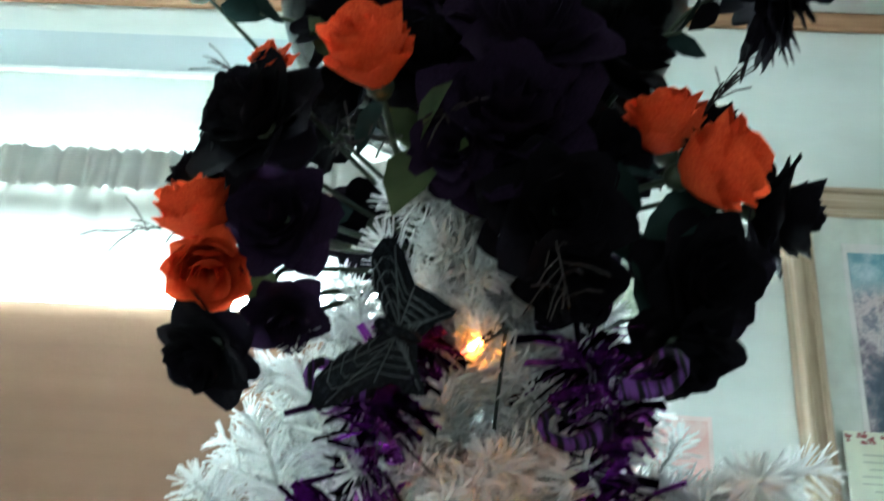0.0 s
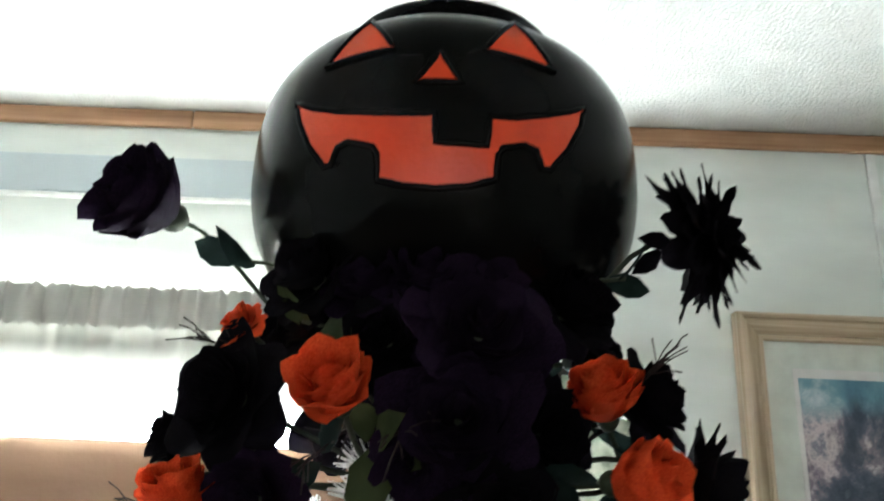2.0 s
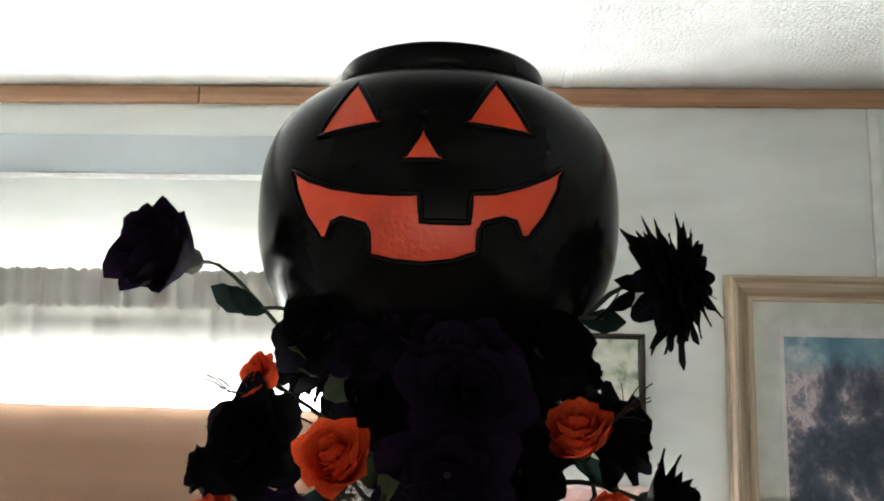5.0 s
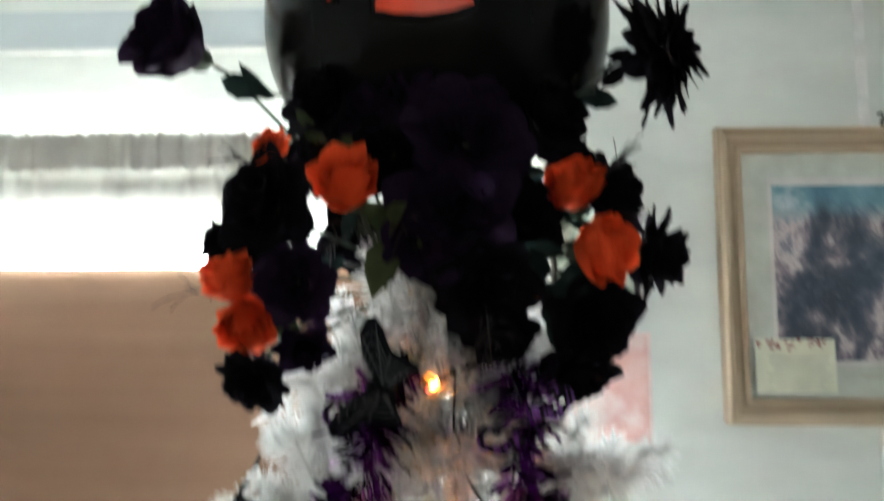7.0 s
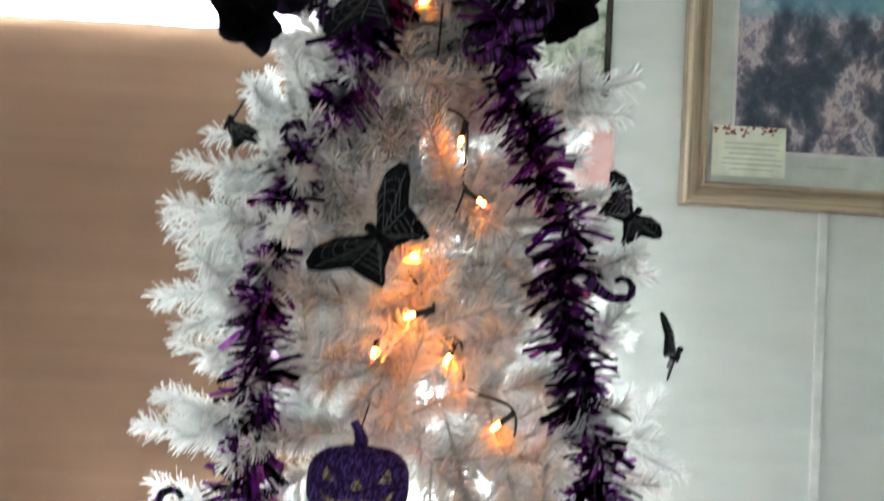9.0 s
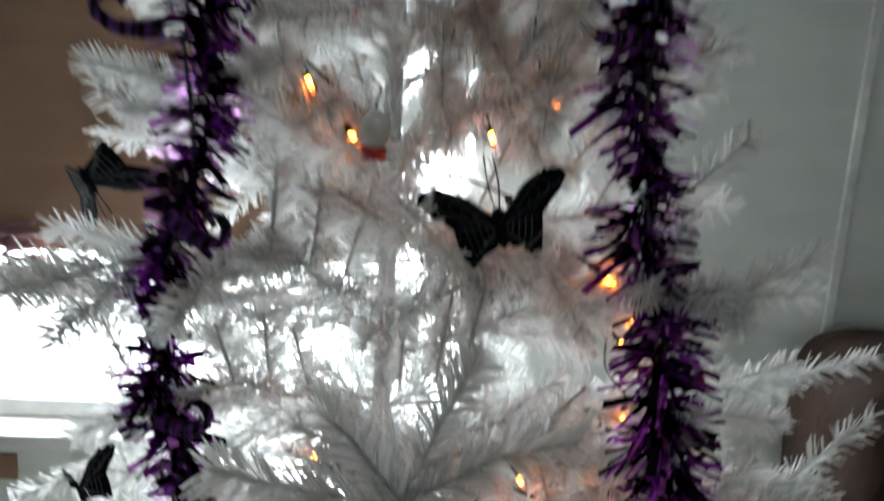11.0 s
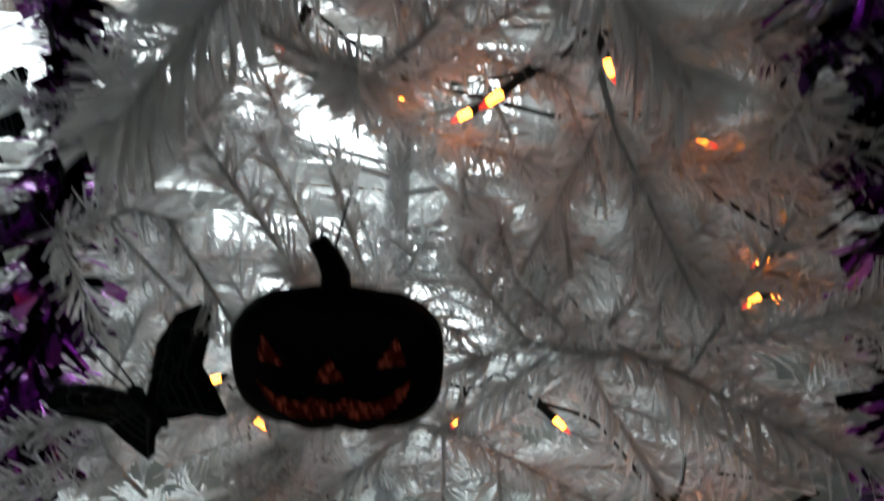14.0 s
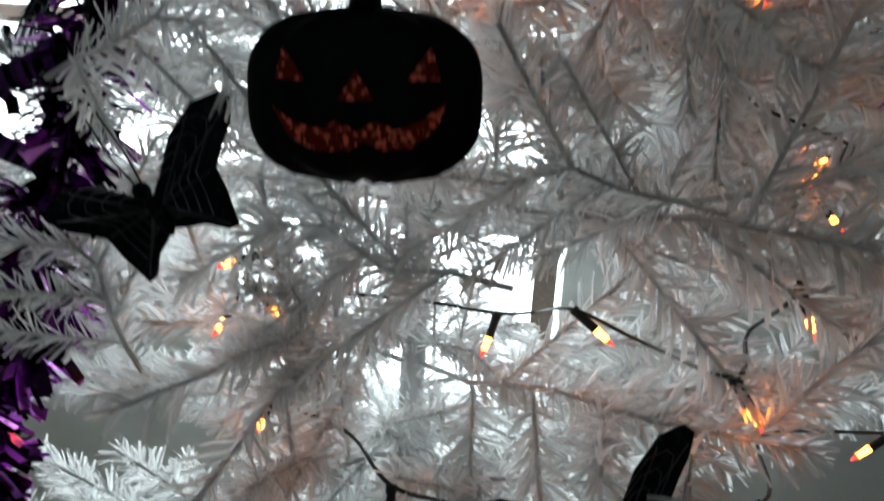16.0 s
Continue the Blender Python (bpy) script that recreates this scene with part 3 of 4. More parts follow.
MOUTH_TOP = [(-0.116, 2.026), (-0.098, 2.014), (-0.075, 2.005), (-0.045, 1.999), (-0.020, 1.997), (0.000, 1.997),
             (0.0015, 1.974), (0.0400, 1.974), (0.0415, 1.998),
             (0.062, 2.000), (0.085, 2.008), (0.105, 2.018), (0.119, 2.028)]
MOUTH_LOW = [(-0.116, 2.026), (-0.111, 2.006), (-0.100, 1.982), (-0.085, 1.962), (-0.0795, 1.962), (-0.0745, 1.975), (-0.066, 1.978), (-0.046, 1.972), (-0.0425, 1.966),
             (-0.0415, 1.947), (-0.022, 1.942), (0.003, 1.940), (0.028, 1.943), (0.0475, 1.950), (0.0485, 1.968), (0.052, 1.974), (0.068, 1.979), (0.078, 1.977), (0.083, 1.964),
             (0.090, 1.965), (0.104, 1.984), (0.115, 2.008), (0.119, 2.028)]
EYE = [(-0.0915, 2.052), (-0.0600, 2.106), (-0.0345, 2.057)]
NOSE = [(-0.0165, 2.024), (0.0015, 2.053), (0.0195, 2.024)]


def face_patch(top, low, name):
    """Orange field between an upper and a lower line, laid on the shell, with a raised rim round it."""
    top = [(x - PX + 0.001, z - 0.002) for x, z in top]
    low = [(x - PX + 0.001, z - 0.002) for x, z in low]
    n = max(24, int((top[-1][0] - top[0][0]) / 0.0011))
    b = bmesh.new()
    cols = []
    for i in range(n + 1):
        x = top[0][0] + (top[-1][0] - top[0][0]) * i / n
        zt, zl = np.interp(x, *zip(*top)), np.interp(x, *zip(*low))
        cols.append([b.verts.new(on_pail(x, zl + (zt - zl) * k / 5, 0.0012)) for k in range(6)])
    for A, B in zip(cols, cols[1:]):
        for k in range(5):
            b.faces.new((A[k], B[k], B[k + 1], A[k + 1]))
    p = part(name, b, M_ORANGEP, pail, "orange painted " + name.replace("_", " "), True)
    outline = top + low[-2:0:-1]
    pts = []
    for i in range(len(outline)):
        (xa, za), (xb, zb) = outline[i], outline[(i + 1) % len(outline)]
        k = max(1, int(math.hypot(xb - xa, zb - za) / 0.006))
        pts += [on_pail(xa + (xb - xa) * j / k, za + (zb - za) * j / k, 0.0005) for j in range(k)]
    part("raised_rim", tube(pts, 0.0030, 7, closed=True), M_BLACKP, p, "raised black rim", True)


face_patch(MOUTH_TOP, MOUTH_LOW, "mouth")
face_patch(EYE, [EYE[0], EYE[2]], "eye")
MIRRORED = [(-x + 0.001, z) for x, z in EYE[::-1]]
face_patch(MIRRORED, [MIRRORED[0], MIRRORED[2]], "eye")
face_patch(NOSE, [NOSE[0], NOSE[2]], "nose")


# ---- white tree ----
TX, TY = 0.005, 0.14


def needles(rng, stems, count, length, width, start=0.0, flat=0.85, axis=(0.05, 0.02, 1.0)):
    """Vertices and faces of film needles in two loose ranks along the stems, each needle an island of its own."""
    vs, fs = [], []
    lens = [(b - a).length for a, b in stems]
    total = sum(lens)
    for (a, b), L in zip(stems, lens):
        d = (b - a).normalized()
        u = d.cross(Vector(axis))
        u = u.normalized() if u.length > 0.2 else d.orthogonal().normalized()
        w = d.cross(u)
        n = int(count * L / total)
        for i in range(n):
            s = start + (1 - start) * (i + rng.uniform(0, 0.9)) / n
            ph = (math.pi if i % 2 else 0.0) + rng.gauss(0, flat)
            out = math.cos(ph) * u + math.sin(ph) * w
            lean = rng.gauss(0.86, 0.13)
            v = (math.cos(lean) * d + math.sin(lean) * out).normalized()
            ln = length * rng.uniform(0.82, 1.12) * (1 - 0.35 * max(0, s - 0.8) / 0.2)
            side = v.cross(d.cross(out) * 0.35 + out + Vector((rng.uniform(-.7, .7), rng.uniform(-.7, .7), rng.uniform(-.7, .7)))).normalized() * width * 0.5 * rng.uniform(0.8, 1.15)
            p = a.lerp(b, s)
            bend = out * rng.uniform(-0.07, 0.05) * ln
            m = p + v * ln * 0.55 + bend
            e = p + v * ln + bend * 2.4 + Vector((0, 0, -0.05 * ln))
            k = len(vs)
            vs += [p - side * 0.8, p + side * 0.8, m + side, m - side, e + side * 0.8, e - side * 0.8]
            fs += [(k, k + 1, k + 2, k + 3), (k + 3, k + 2, k + 4, k + 5)]
    return vs, fs


def branch_mesh(seed, L, full=False):
    """A hinged branch along +x: wire stem, side shoots in a loose fan, needles all round."""
    rng = random.Random(seed)
    stems = []
    pts = [Vector((0, 0, 0))]
    for i in range(1, 5):
        s = i / 4
        pts.append(Vector((L * s, L * rng.uniform(-0.025, 0.025) * i, L * (0.10 * s - 0.12 * s * s) + rng.uniform(-0.004, 0.004))))
    stems = list(zip(pts[:-1], pts[1:]))
    shoots = []
    n = 2 + int(L / 0.042)
    for k in range(n):
        s = 0.26 + 0.66 * k / max(1, n - 1)
        i = min(3, int(s * 4))
        p = pts[i].lerp(pts[i + 1], s * 4 - i)
        side = 1 if k % 2 else -1
        a = rng.uniform(0.6, 0.95) * side
        ln = (0.075 + 0.045 * (1 - s)) * rng.uniform(0.8, 1.2) * min(1, L / 0.2 + 0.25)
        e = p + Vector((math.cos(a) * ln, math.sin(a) * ln, rng.uniform(-0.35, 0.45) * ln))
        shoots.append((p, e))
    vs, fs = needles(rng, stems[1:], int((1900 if full else 1150) * L), 0.0225, 0.0017 if full else 0.0020, 0.0, 1.6 if full else 0.85)
    v2, f2 = needles(rng, shoots, int((1900 if full else 1150) * sum((b - a).length for a, b in shoots)), 0.0215, 0.0017 if full else 0.0020, 0.04, 1.6 if full else 0.85)
    off = len(vs)
    vs += v2
    fs += [tuple(i + off for i in f) for f in f2]
    me = bpy.data.meshes.new("branch")
    bm = bmesh.new()
    tube(pts, 0.0022, 5, bm, taper=0.6)
    for a, e in shoots:
        tube([a, e], 0.0013, 4, bm)
    nv = [tuple(v.co) for v in bm.verts]
    nf = [tuple(v.index for v in f.verts) for f in (bm.verts.index_update() or bm.faces)]
    bm.free()
    off = len(vs)
    me.from_pydata([tuple(v) for v in vs] + nv, [], fs + [tuple(i + off for i in f) for f in nf])
    me.materials.append(M_NEEDLE)
    me.materials.append(M_WIRE)
    idx = np.zeros(len(me.polygons), dtype=np.int32)
    idx[len(fs):] = 1
    me.polygons.foreach_set("material_index", idx)
    me.update()
    return me


def whorl_mesh(seed, L):
    """A branch end seen head on: bare stem along +x and long shoots splayed wide from its tip."""
    rng = random.Random(seed)
    tip = Vector((L, 0, 0))
    shoots = []
    for a in (18, 66, 122, 166, 222, 318):
        t, ln = radians(a + rng.uniform(-8, 8)), rng.uniform(0.075, 0.112)
        s = tip - Vector((rng.uniform(0.0, 0.03), 0, 0))
        arm = Vector((rng.uniform(-0.10, 0.30), math.cos(t), math.sin(t))).normalized() * ln
        elbow = s + arm * 0.5 + Vector((rng.uniform(0, 0.010), rng.uniform(-0.008, 0.008), rng.uniform(-0.002, 0.010)))
        shoots += [(s, elbow), (elbow, s + arm - Vector((0, 0, 0.006)))]
    shoots.append((tip - Vector((0.03, 0, 0)), tip + Vector((0.012, 0, 0))))
    vs, fs = needles(rng, shoots, 1500, 0.0225, 0.0020, 0.02, 0.8, (1.0, 0.05, 0.02))
    bm = bmesh.new()
    tube([(0, 0, 0), (L * 0.5, 0, 0.004), tip], 0.0024, 5, bm)
    for p, e in shoots:
        tube([p, e], 0.0014, 4, bm)
    nv = [tuple(v.co) for v in bm.verts]
    nf = [tuple(v.index for v in f.verts) for f in (bm.verts.index_update() or bm.faces)]
    bm.free()
    me = bpy.data.meshes.new("branch")
    off = len(vs)
    me.from_pydata([tuple(v) for v in vs] + nv, [], fs + [tuple(i + off for i in f) for f in nf])
    me.materials.append(M_NEEDLE)
    me.materials.append(M_WIRE)
    idx = np.zeros(len(me.polygons), dtype=np.int32)
    idx[len(fs):] = 1
    me.polygons.foreach_set("material_index", idx)
    me.update()
    return me


LENGTHS = (0.09, 0.14, 0.19, 0.24, 0.29, 0.34, 0.40)
BRANCHES = {L: [branch_mesh(100 * i + j, L) for j in range(3)] for i, L in enumerate(LENGTHS)}
FULL = {L: [branch_mesh(1000 + 100 * i + j, L, True) for j in range(3)] for i, L in enumerate(LENGTHS)}
tree = thing("artificial_tree", "white tinsel-needled artificial tree decorated for Halloween", "artificial tree", Matrix.Translation((TX, TY, 0)))
b = tube([(0, 0, 0.12), (0, 0, 1.2), (0, 0, 1.86)], 0.010, 12, taper=0.7)
part("trunk", b, M_TRUNK, tree, "white metal pole", True)
vs, fs = needles(random.Random(3), [(Vector((0, 0, 0.2 + 0.05 * k)), Vector((0, 0, 0.25 + 0.05 * k))) for k in range(31)], 3000, 0.034, 0.0018, 0.0, 1.6)
me = bpy.data.meshes.new("trunk_tinsel")
me.from_pydata([tuple(v) for v in vs], [], fs)
me.materials.append(M_NEEDLE)
me.update()
tagged(part("trunk_tinsel", me, None, tree, "white needle wrap round the pole"), kind="stuff")
for k in range(3):
    a = 2.1 * k + 0.5
    part("stand_leg", tube([(0, 0, 0.20), (0.16 * math.cos(a), 0.16 * math.sin(a), 0.10), (0.28 * math.cos(a), 0.28 * math.sin(a), 0.012)], 0.011, 8), M_TRUNK, tree, "", True)


def reach(z, a):
    """How far branches reach at that height and bearing."""
    c, s = math.cos(a), math.sin(a)
    low = max(0.0, min(1.0, (1.04 - z) / 0.20))
    r = 0.055 + 0.42 * (1.75 - z)
    if s < 0:
        front = 0.215 + 0.035 * low
        side = (0.30 + 0.12 * low) if c > 0 else (0.215 + 0.050 * low)
        cap = front * s * s + side * c * c
    else:
        side = (0.32 + 0.12 * low) if c > 0 else (0.22 + 0.04 * low)
        cap = side * c * c + 0.33 * s * s
    return min(r, cap)


rng = random.Random(11)
z, turn = 0.20, 0.0
while z < 1.775:
    n = 8
    for k in range(n):
        a = turn + 2 * math.pi * (k + rng.uniform(-0.25, 0.25)) / n
        zz = z + rng.uniform(-0.02, 0.02)
        if z < 1.0 and math.sin(a) > 0.25 and k % 2 or z < 1.15 and math.sin(a) > 0.3 and k % 3 == 1:
            continue
        if z > 1.64 and math.cos(a) < -0.25:
            continue
        R = reach(zz, a) * rng.uniform(0.84, 1.05)
        L = min(LENGTHS, key=lambda q: abs(q - R))
        tilt = -rng.uniform(6, 26) if z < 1.55 else -rng.uniform(15, 45)
        part("branch", rng.choice((FULL if z > 1.08 else BRANCHES)[L]), None, tree, m=pose(0.01 * math.cos(a), 0.01 * math.sin(a), zz - 0.18 * R, rng.uniform(-70, 70), tilt, math.degrees(a)) @ Matrix.Scale(R / L, 4))
    for k in range(4 if z > 1.12 else 3):
        a = turn + 0.4 + 2 * math.pi * (k + rng.uniform(-0.3, 0.3)) / 5
        if z > 1.60 and math.cos(a) < -0.25:
            continue
        L = 0.14 if 1.12 < z < 1.3 else 0.09
        part("branch", rng.choice((FULL if z > 1.08 else BRANCHES)[L]), None, tree, m=pose(0, 0, z + 0.03, rng.uniform(-60, 60), -rng.uniform(15, 50), math.degrees(a)) @ Matrix.Scale(rng.uniform(0.8, 1.05), 4))
    turn += 0.9
    z += 0.086 if z < 1.1 else (0.078 if z < 1.35 else 0.050)


for k, (x, y, zz) in enumerate(((0.032, -0.180, 0.922),)):
    d = Vector((x - TX, y - TY, 0.05))
    L = d.length
    part("branch", whorl_mesh(500 + k, L), None, tree, m=Matrix.Translation((0, 0, zz - 0.05)) @ d.to_track_quat("X", "Z").to_matrix().to_4x4())
for k, (x, y, zz) in enumerate(((-0.135, 0.03, 1.525), (-0.142, -0.03, 1.473), (-0.140, -0.05, 1.429), (-0.165, 0.02, 1.369), (0.165, -0.04, 1.560), (0.205, 0.02, 1.41), (-0.150, -0.01, 1.30), (-0.180, 0.0, 1.235), (0.25, -0.075, 1.015), (-0.22, -0.070, 1.02), (0.37, 0.04, 0.80), (0.35, -0.01, 0.73), (0.36, 0.08, 0.87))):
    d = Vector((x - TX, y - TY, 0.02))
    L = min(LENGTHS, key=lambda q: abs(q - d.length))
    part("branch", FULL[L][k % 3], None, tree, m=Matrix.Translation((0, 0, zz - 0.02)) @ d.to_track_quat("X", "Z").to_matrix().to_4x4() @ Matrix.Scale(d.length / L, 4))
# fronds hanging at the front, their needle ranks turned outward
FRONDS = [branch_mesh(2000 + j, 0.14) for j in range(3)]
for k, (base, tip) in enumerate((((0.160, -0.065, 0.722), (0.066, -0.098, 0.738)), ((0.070, -0.085, 0.686), (-0.036, -0.100, 0.706)), ((0.145, -0.060, 0.726), (0.245, -0.070, 0.748)), ((-0.100, -0.070, 0.622), (-0.108, -0.110, 0.700)),
                                 ((-0.015, -0.060, 0.622), (-0.022, -0.100, 0.682)), ((0.105, -0.060, 0.865), (0.140, -0.095, 0.775)), ((-0.150, -0.060, 0.760), (-0.060, -0.095, 0.790)))):
    base, tip = Vector(base) - Vector((TX, TY, 0)), Vector(tip) - Vector((TX, TY, 0))
    d = tip - base
    part("branch", FRONDS[k % 3], None, tree, m=Matrix.Translation(base) @ d.to_track_quat("X", "Z").to_matrix().to_4x4() @ Matrix.Rotation(radians(90 + 14 * (k % 3 - 1)), 4, "X") @ Matrix.Scale(d.length / 0.14, 4))
for k in range(9):
    a = -math.pi * (0.1 + 0.45 * k / 8)
    part("branch", FULL[0.09][k % 3], None, tree, m=pose(0, 0, 1.63 + 0.012 * ((k * 5) % 9), 30 * k, -25 + 4 * (k % 5), math.degrees(a)) @ Matrix.Scale(1.05, 4))


# ---- silk flowers ----
def petal_mesh(name, material, w, h, cup, curl, seed):
    """One cupped petal rising from the origin along z, outward along +x."""
    rng = random.Random(seed)
    b = bmesh.new()
    nu, nv = 5, 4
    rows = []
    for j in range(nv + 1):
        v = j / nv
        wide = w * (0.25 + 0.75 * math.sin(min(1.0, v * 1.15) * math.pi * 0.62) ** 0.8) * (1 - 0.18 * v * v * v)
        row = []
        for i in range(nu + 1):
            u = 2 * i / nu - 1
            x = cup * h * math.sin(v * math.pi * 0.55) - 0.35 * wide * (u * u) + curl * h * max(0, v - 0.6) ** 1.5 * 2.2
            z = h * v * (1 - 0.27 * u * u * v) - curl * h * 0.35 * max(0, v - 0.7)
            x += rng.uniform(-1, 1) * 0.055 * w * v
            z += rng.uniform(-1, 1) * 0.022 * h * (v > 0.9)
            row.append(b.verts.new((x, u * wide * 0.5, z)))
        rows.append(row)
    for j in range(nv):
        for i in range(nu):
            b.faces.new((rows[j][i], rows[j][i + 1], rows[j + 1][i + 1], rows[j + 1][i]))
    return mesh_of(name, b, material, True)


def leaf_mesh(material, L, W):
    b = bmesh.new()
    rows = []
    for j in range(8):
        v = j / 7
        w = W * 0.5 * math.sin(math.pi * min(1, v * 1.02 + 0.02)) ** 0.75 * (1 + 0.12 * (j % 2))
        z = -0.25 * L * v * v
        rows.append([b.verts.new((L * v, -w, z + 0.25 * w)), b.verts.new((L * v, 0, z)), b.verts.new((L * v, w, z + 0.25 * w))])
    for A, B in zip(rows, rows[1:]):
        b.faces.new((A[0], A[1], B[1], B[0]))
        b.faces.new((A[1], A[2], B[2], B[1]))
    return mesh_of("leaf", b, material, True)


PETALS = {}
for key, material in (("black", M_BLACK_PETAL), ("purple", M_PURPLE_PETAL), ("orange", M_ORANGE_PETAL)):
    PETALS[key] = {
        "inner": [petal_mesh("petal", material, 0.55, 0.75, 0.10, 0.0, 1), petal_mesh("petal", material, 0.6, 0.8, 0.12, 0.05, 2)],
        "mid": [petal_mesh("petal", material, 0.84, 0.80, 0.28, 0.05, 3), petal_mesh("petal", material, 0.90, 0.78, 0.30, 0.09, 4)],
        "outer": [petal_mesh("petal", material, 1.0, 0.85, 0.48, 0.40, 5), petal_mesh("petal", material, 1.05, 0.82, 0.52, 0.5, 6)],
        "ray": [petal_mesh("petal", material, 0.46, 1.0, 0.30, 0.18, 7), petal_mesh("petal", material, 0.50, 0.95, 0.2, 0.3, 8)],
    }
LEAVES = {"dark": leaf_mesh(M_LEAF, 0.050, 0.022), "olive": leaf_mesh(M_LEAFG, 0.055, 0.026), "black": leaf_mesh(M_BLACK_PETAL, 0.060, 0.034)}
ROOT = Vector((0.005, 0.13, 1.74))
LABELS = {"black": "black silk rose with layered petals", "purple": "dark purple silk rose with layered petals", "orange": "bright orange silk rose with layered petals"}
frng = random.Random(77)


def stem_to(root, m, r=0.0022):
    """Stem from the bloom's base back to the bunch under the pail, in the flower's own space."""
    inv = m.inverted()
    p0 = m.translation
    back = (m.to_3x3() @ Vector((0, 0, -1))).normalized()
    mid = p0 + back * min(0.06, (ROOT - p0).length * 0.45)
    pts = curve_points([p0, mid, mid.lerp(ROOT, 0.55) + Vector((0, 0, -0.01)), ROOT], 14)
    part("stem", tube([inv @ p for p in pts], r, 6), M_STEM, root, "", True)
    return pts


def rose(colour, centre, facing, size, leaves=2, open_=1.0, bud=False):
    """size: the bloom's breadth. centre: the bloom's middle."""
    f = Vector(facing).normalized()
    h = size * (0.92 if bud else 0.62)
    m = Matrix.Translation(Vector(centre) - f * h * 0.45) @ aim(f, spin=frng.uniform(0, 6.28))
    root = thing("silk_rose", LABELS[colour] + " under the pail", "artificial flower", m, "silk flowers round the tree top")
    P = PETALS[colour]
    rings = (("inner", 3, 2, 0.70, 0.26), ("inner", 4, 5, 0.80, 0.18), ("mid", 5, 6, 0.88, 0.10), ("mid", 6, 12, 0.92, 0.05), ("mid", 6, 18, 0.88, 0.0), ("mid", 5, 27, 0.78, -0.02)) if bud else (("inner", 3, 2, 0.66, 0.30), ("inner", 4, 7, 0.74, 0.22), ("mid", 5, 13, 0.86, 0.13), ("mid", 6, 22 * open_, 0.92, 0.07), ("outer", 6, 30 * open_, 0.92, 0.02), ("outer", 5, 48 * open_, 0.84, -0.02))
    for ring, n, tilt, s, up in rings:
        for k in range(n):
            a = 360 * (k + frng.uniform(-0.15, 0.15)) / n + tilt * 7
            sc = h * s * frng.uniform(0.92, 1.12)
            part("petal", frng.choice(P[ring]), None, root, m=pose(0, 0, up * h, 0, 0, a) @ pose(0.05 * h, 0, 0, 0, tilt + frng.uniform(-7, 7), frng.uniform(-8, 8)) @ Matrix.Scale(sc, 4))
    b = bmesh.new()
    bmesh.ops.create_uvsphere(b, u_segments=8, v_segments=5, radius=h * 0.16)
    part("calyx", b, M_STEM, root, "", True)
    stem_to(root, m)
    for k in range(leaves):
        part("leaf", LEAVES[frng.choice(("dark", "black", "dark") if colour == "black" else ("dark", "olive", "black"))], None, root, m=pose(0, 0, -h * (0.15 + 0.3 * k), frng.uniform(-30, 30), frng.uniform(25, 65), frng.uniform(0, 360)) @ Matrix.Scale(frng.uniform(0.8, 1.15), 4))
    return root


def dahlia(centre, facing, size):
    f = Vector(facing).normalized()
    m = Matrix.Translation(Vector(centre) - f * size * 0.12) @ aim(f)
    root = thing("silk_dahlia", "spiky black silk dahlia on a long bare stem", "artificial flower", m, "silk flowers round the tree top")
    for n, tilt, s in ((9, 14, 0.30), (13, 34, 0.40), (17, 56, 0.47), (19, 76, 0.52), (16, 92, 0.50)):
        for k in range(n):
            a = 360 * (k + frng.uniform(-0.3, 0.3)) / n + tilt
            part("petal", frng.choice(PETALS["black"]["ray"]), None, root, m=pose(0, 0, 0, 0, 0, a) @ pose(0, 0, 0, 0, tilt + frng.uniform(-9, 9), 0) @ Matrix.Scale(size * s * frng.uniform(0.85, 1.12), 4))
    stem_to(root, m, 0.0024)
    for k in range(3):
        part("leaf", LEAVES["black"], None, root, m=pose(0, 0, -0.012 - 0.012 * k, frng.uniform(-40, 40), 50, 120 * k + 20) @ Matrix.Scale(0.5, 4))
    return root


# colour, centre, facing, breadth
rose("orange", (-0.056, -0.070, 1.790), (-0.20, -0.75, 0.50), 0.061, 1, 0.60, True)
rose("orange", (0.137, 0.020, 1.803), (-0.20, -0.55, 0.80), 0.062, 1, 0.60, True)
rose("orange", (0.152, -0.045, 1.738), (0.80, -0.60, 0.10), 0.064, 1, 0.62, True)
rose("orange", (-0.176, 0.015, 1.718), (-0.25, -0.5, 0.85), 0.058, 1, 0.5, True)
rose("orange", (-0.160, 0.015, 1.676), (0.25, -0.7, -0.60), 0.058, 0, 0.6, True)
rose("orange", (-0.150, 0.030, 1.846), (-0.6, -0.7, 0.5), 0.042, 0)
rose("purple", (-0.258, 0.050, 1.958), (-0.45, -0.85, 0.15), 0.098, 0, 0.8, True)
dahlia((0.240, 0.030, 1.935), (0.90, -0.40, 0.15), 0.130)
rose("black", (-0.150, 0.005, 1.788), (-0.45, -0.9, 0.20), 0.098, 2)
rose("purple", (-0.118, 0.005, 1.712), (-0.25, -1, -0.15), 0.076, 1)
rose("black", (-0.200, 0.055, 1.756), (-0.9, -0.45, 0.1), 0.070, 1)
rose("black", (-0.158, 0.022, 1.620), (-0.35, -0.65, -0.65), 0.068, 1)
rose("purple", (-0.108, 0.030, 1.648), (0.3, -0.7, -0.7), 0.050, 1)
rose("purple", (0.028, -0.040, 1.772), (0.05, -1, 0.1), 0.110, 1)
rose("purple", (-0.006, -0.040, 1.742), (-0.2, -0.9, -0.2), 0.052, 1)
rose("black", (0.060, -0.040, 1.706), (0.15, -0.9, -0.30), 0.086, 2)
rose("black", (0.070, -0.025, 1.664), (0.2, -0.7, -0.7), 0.066, 1)
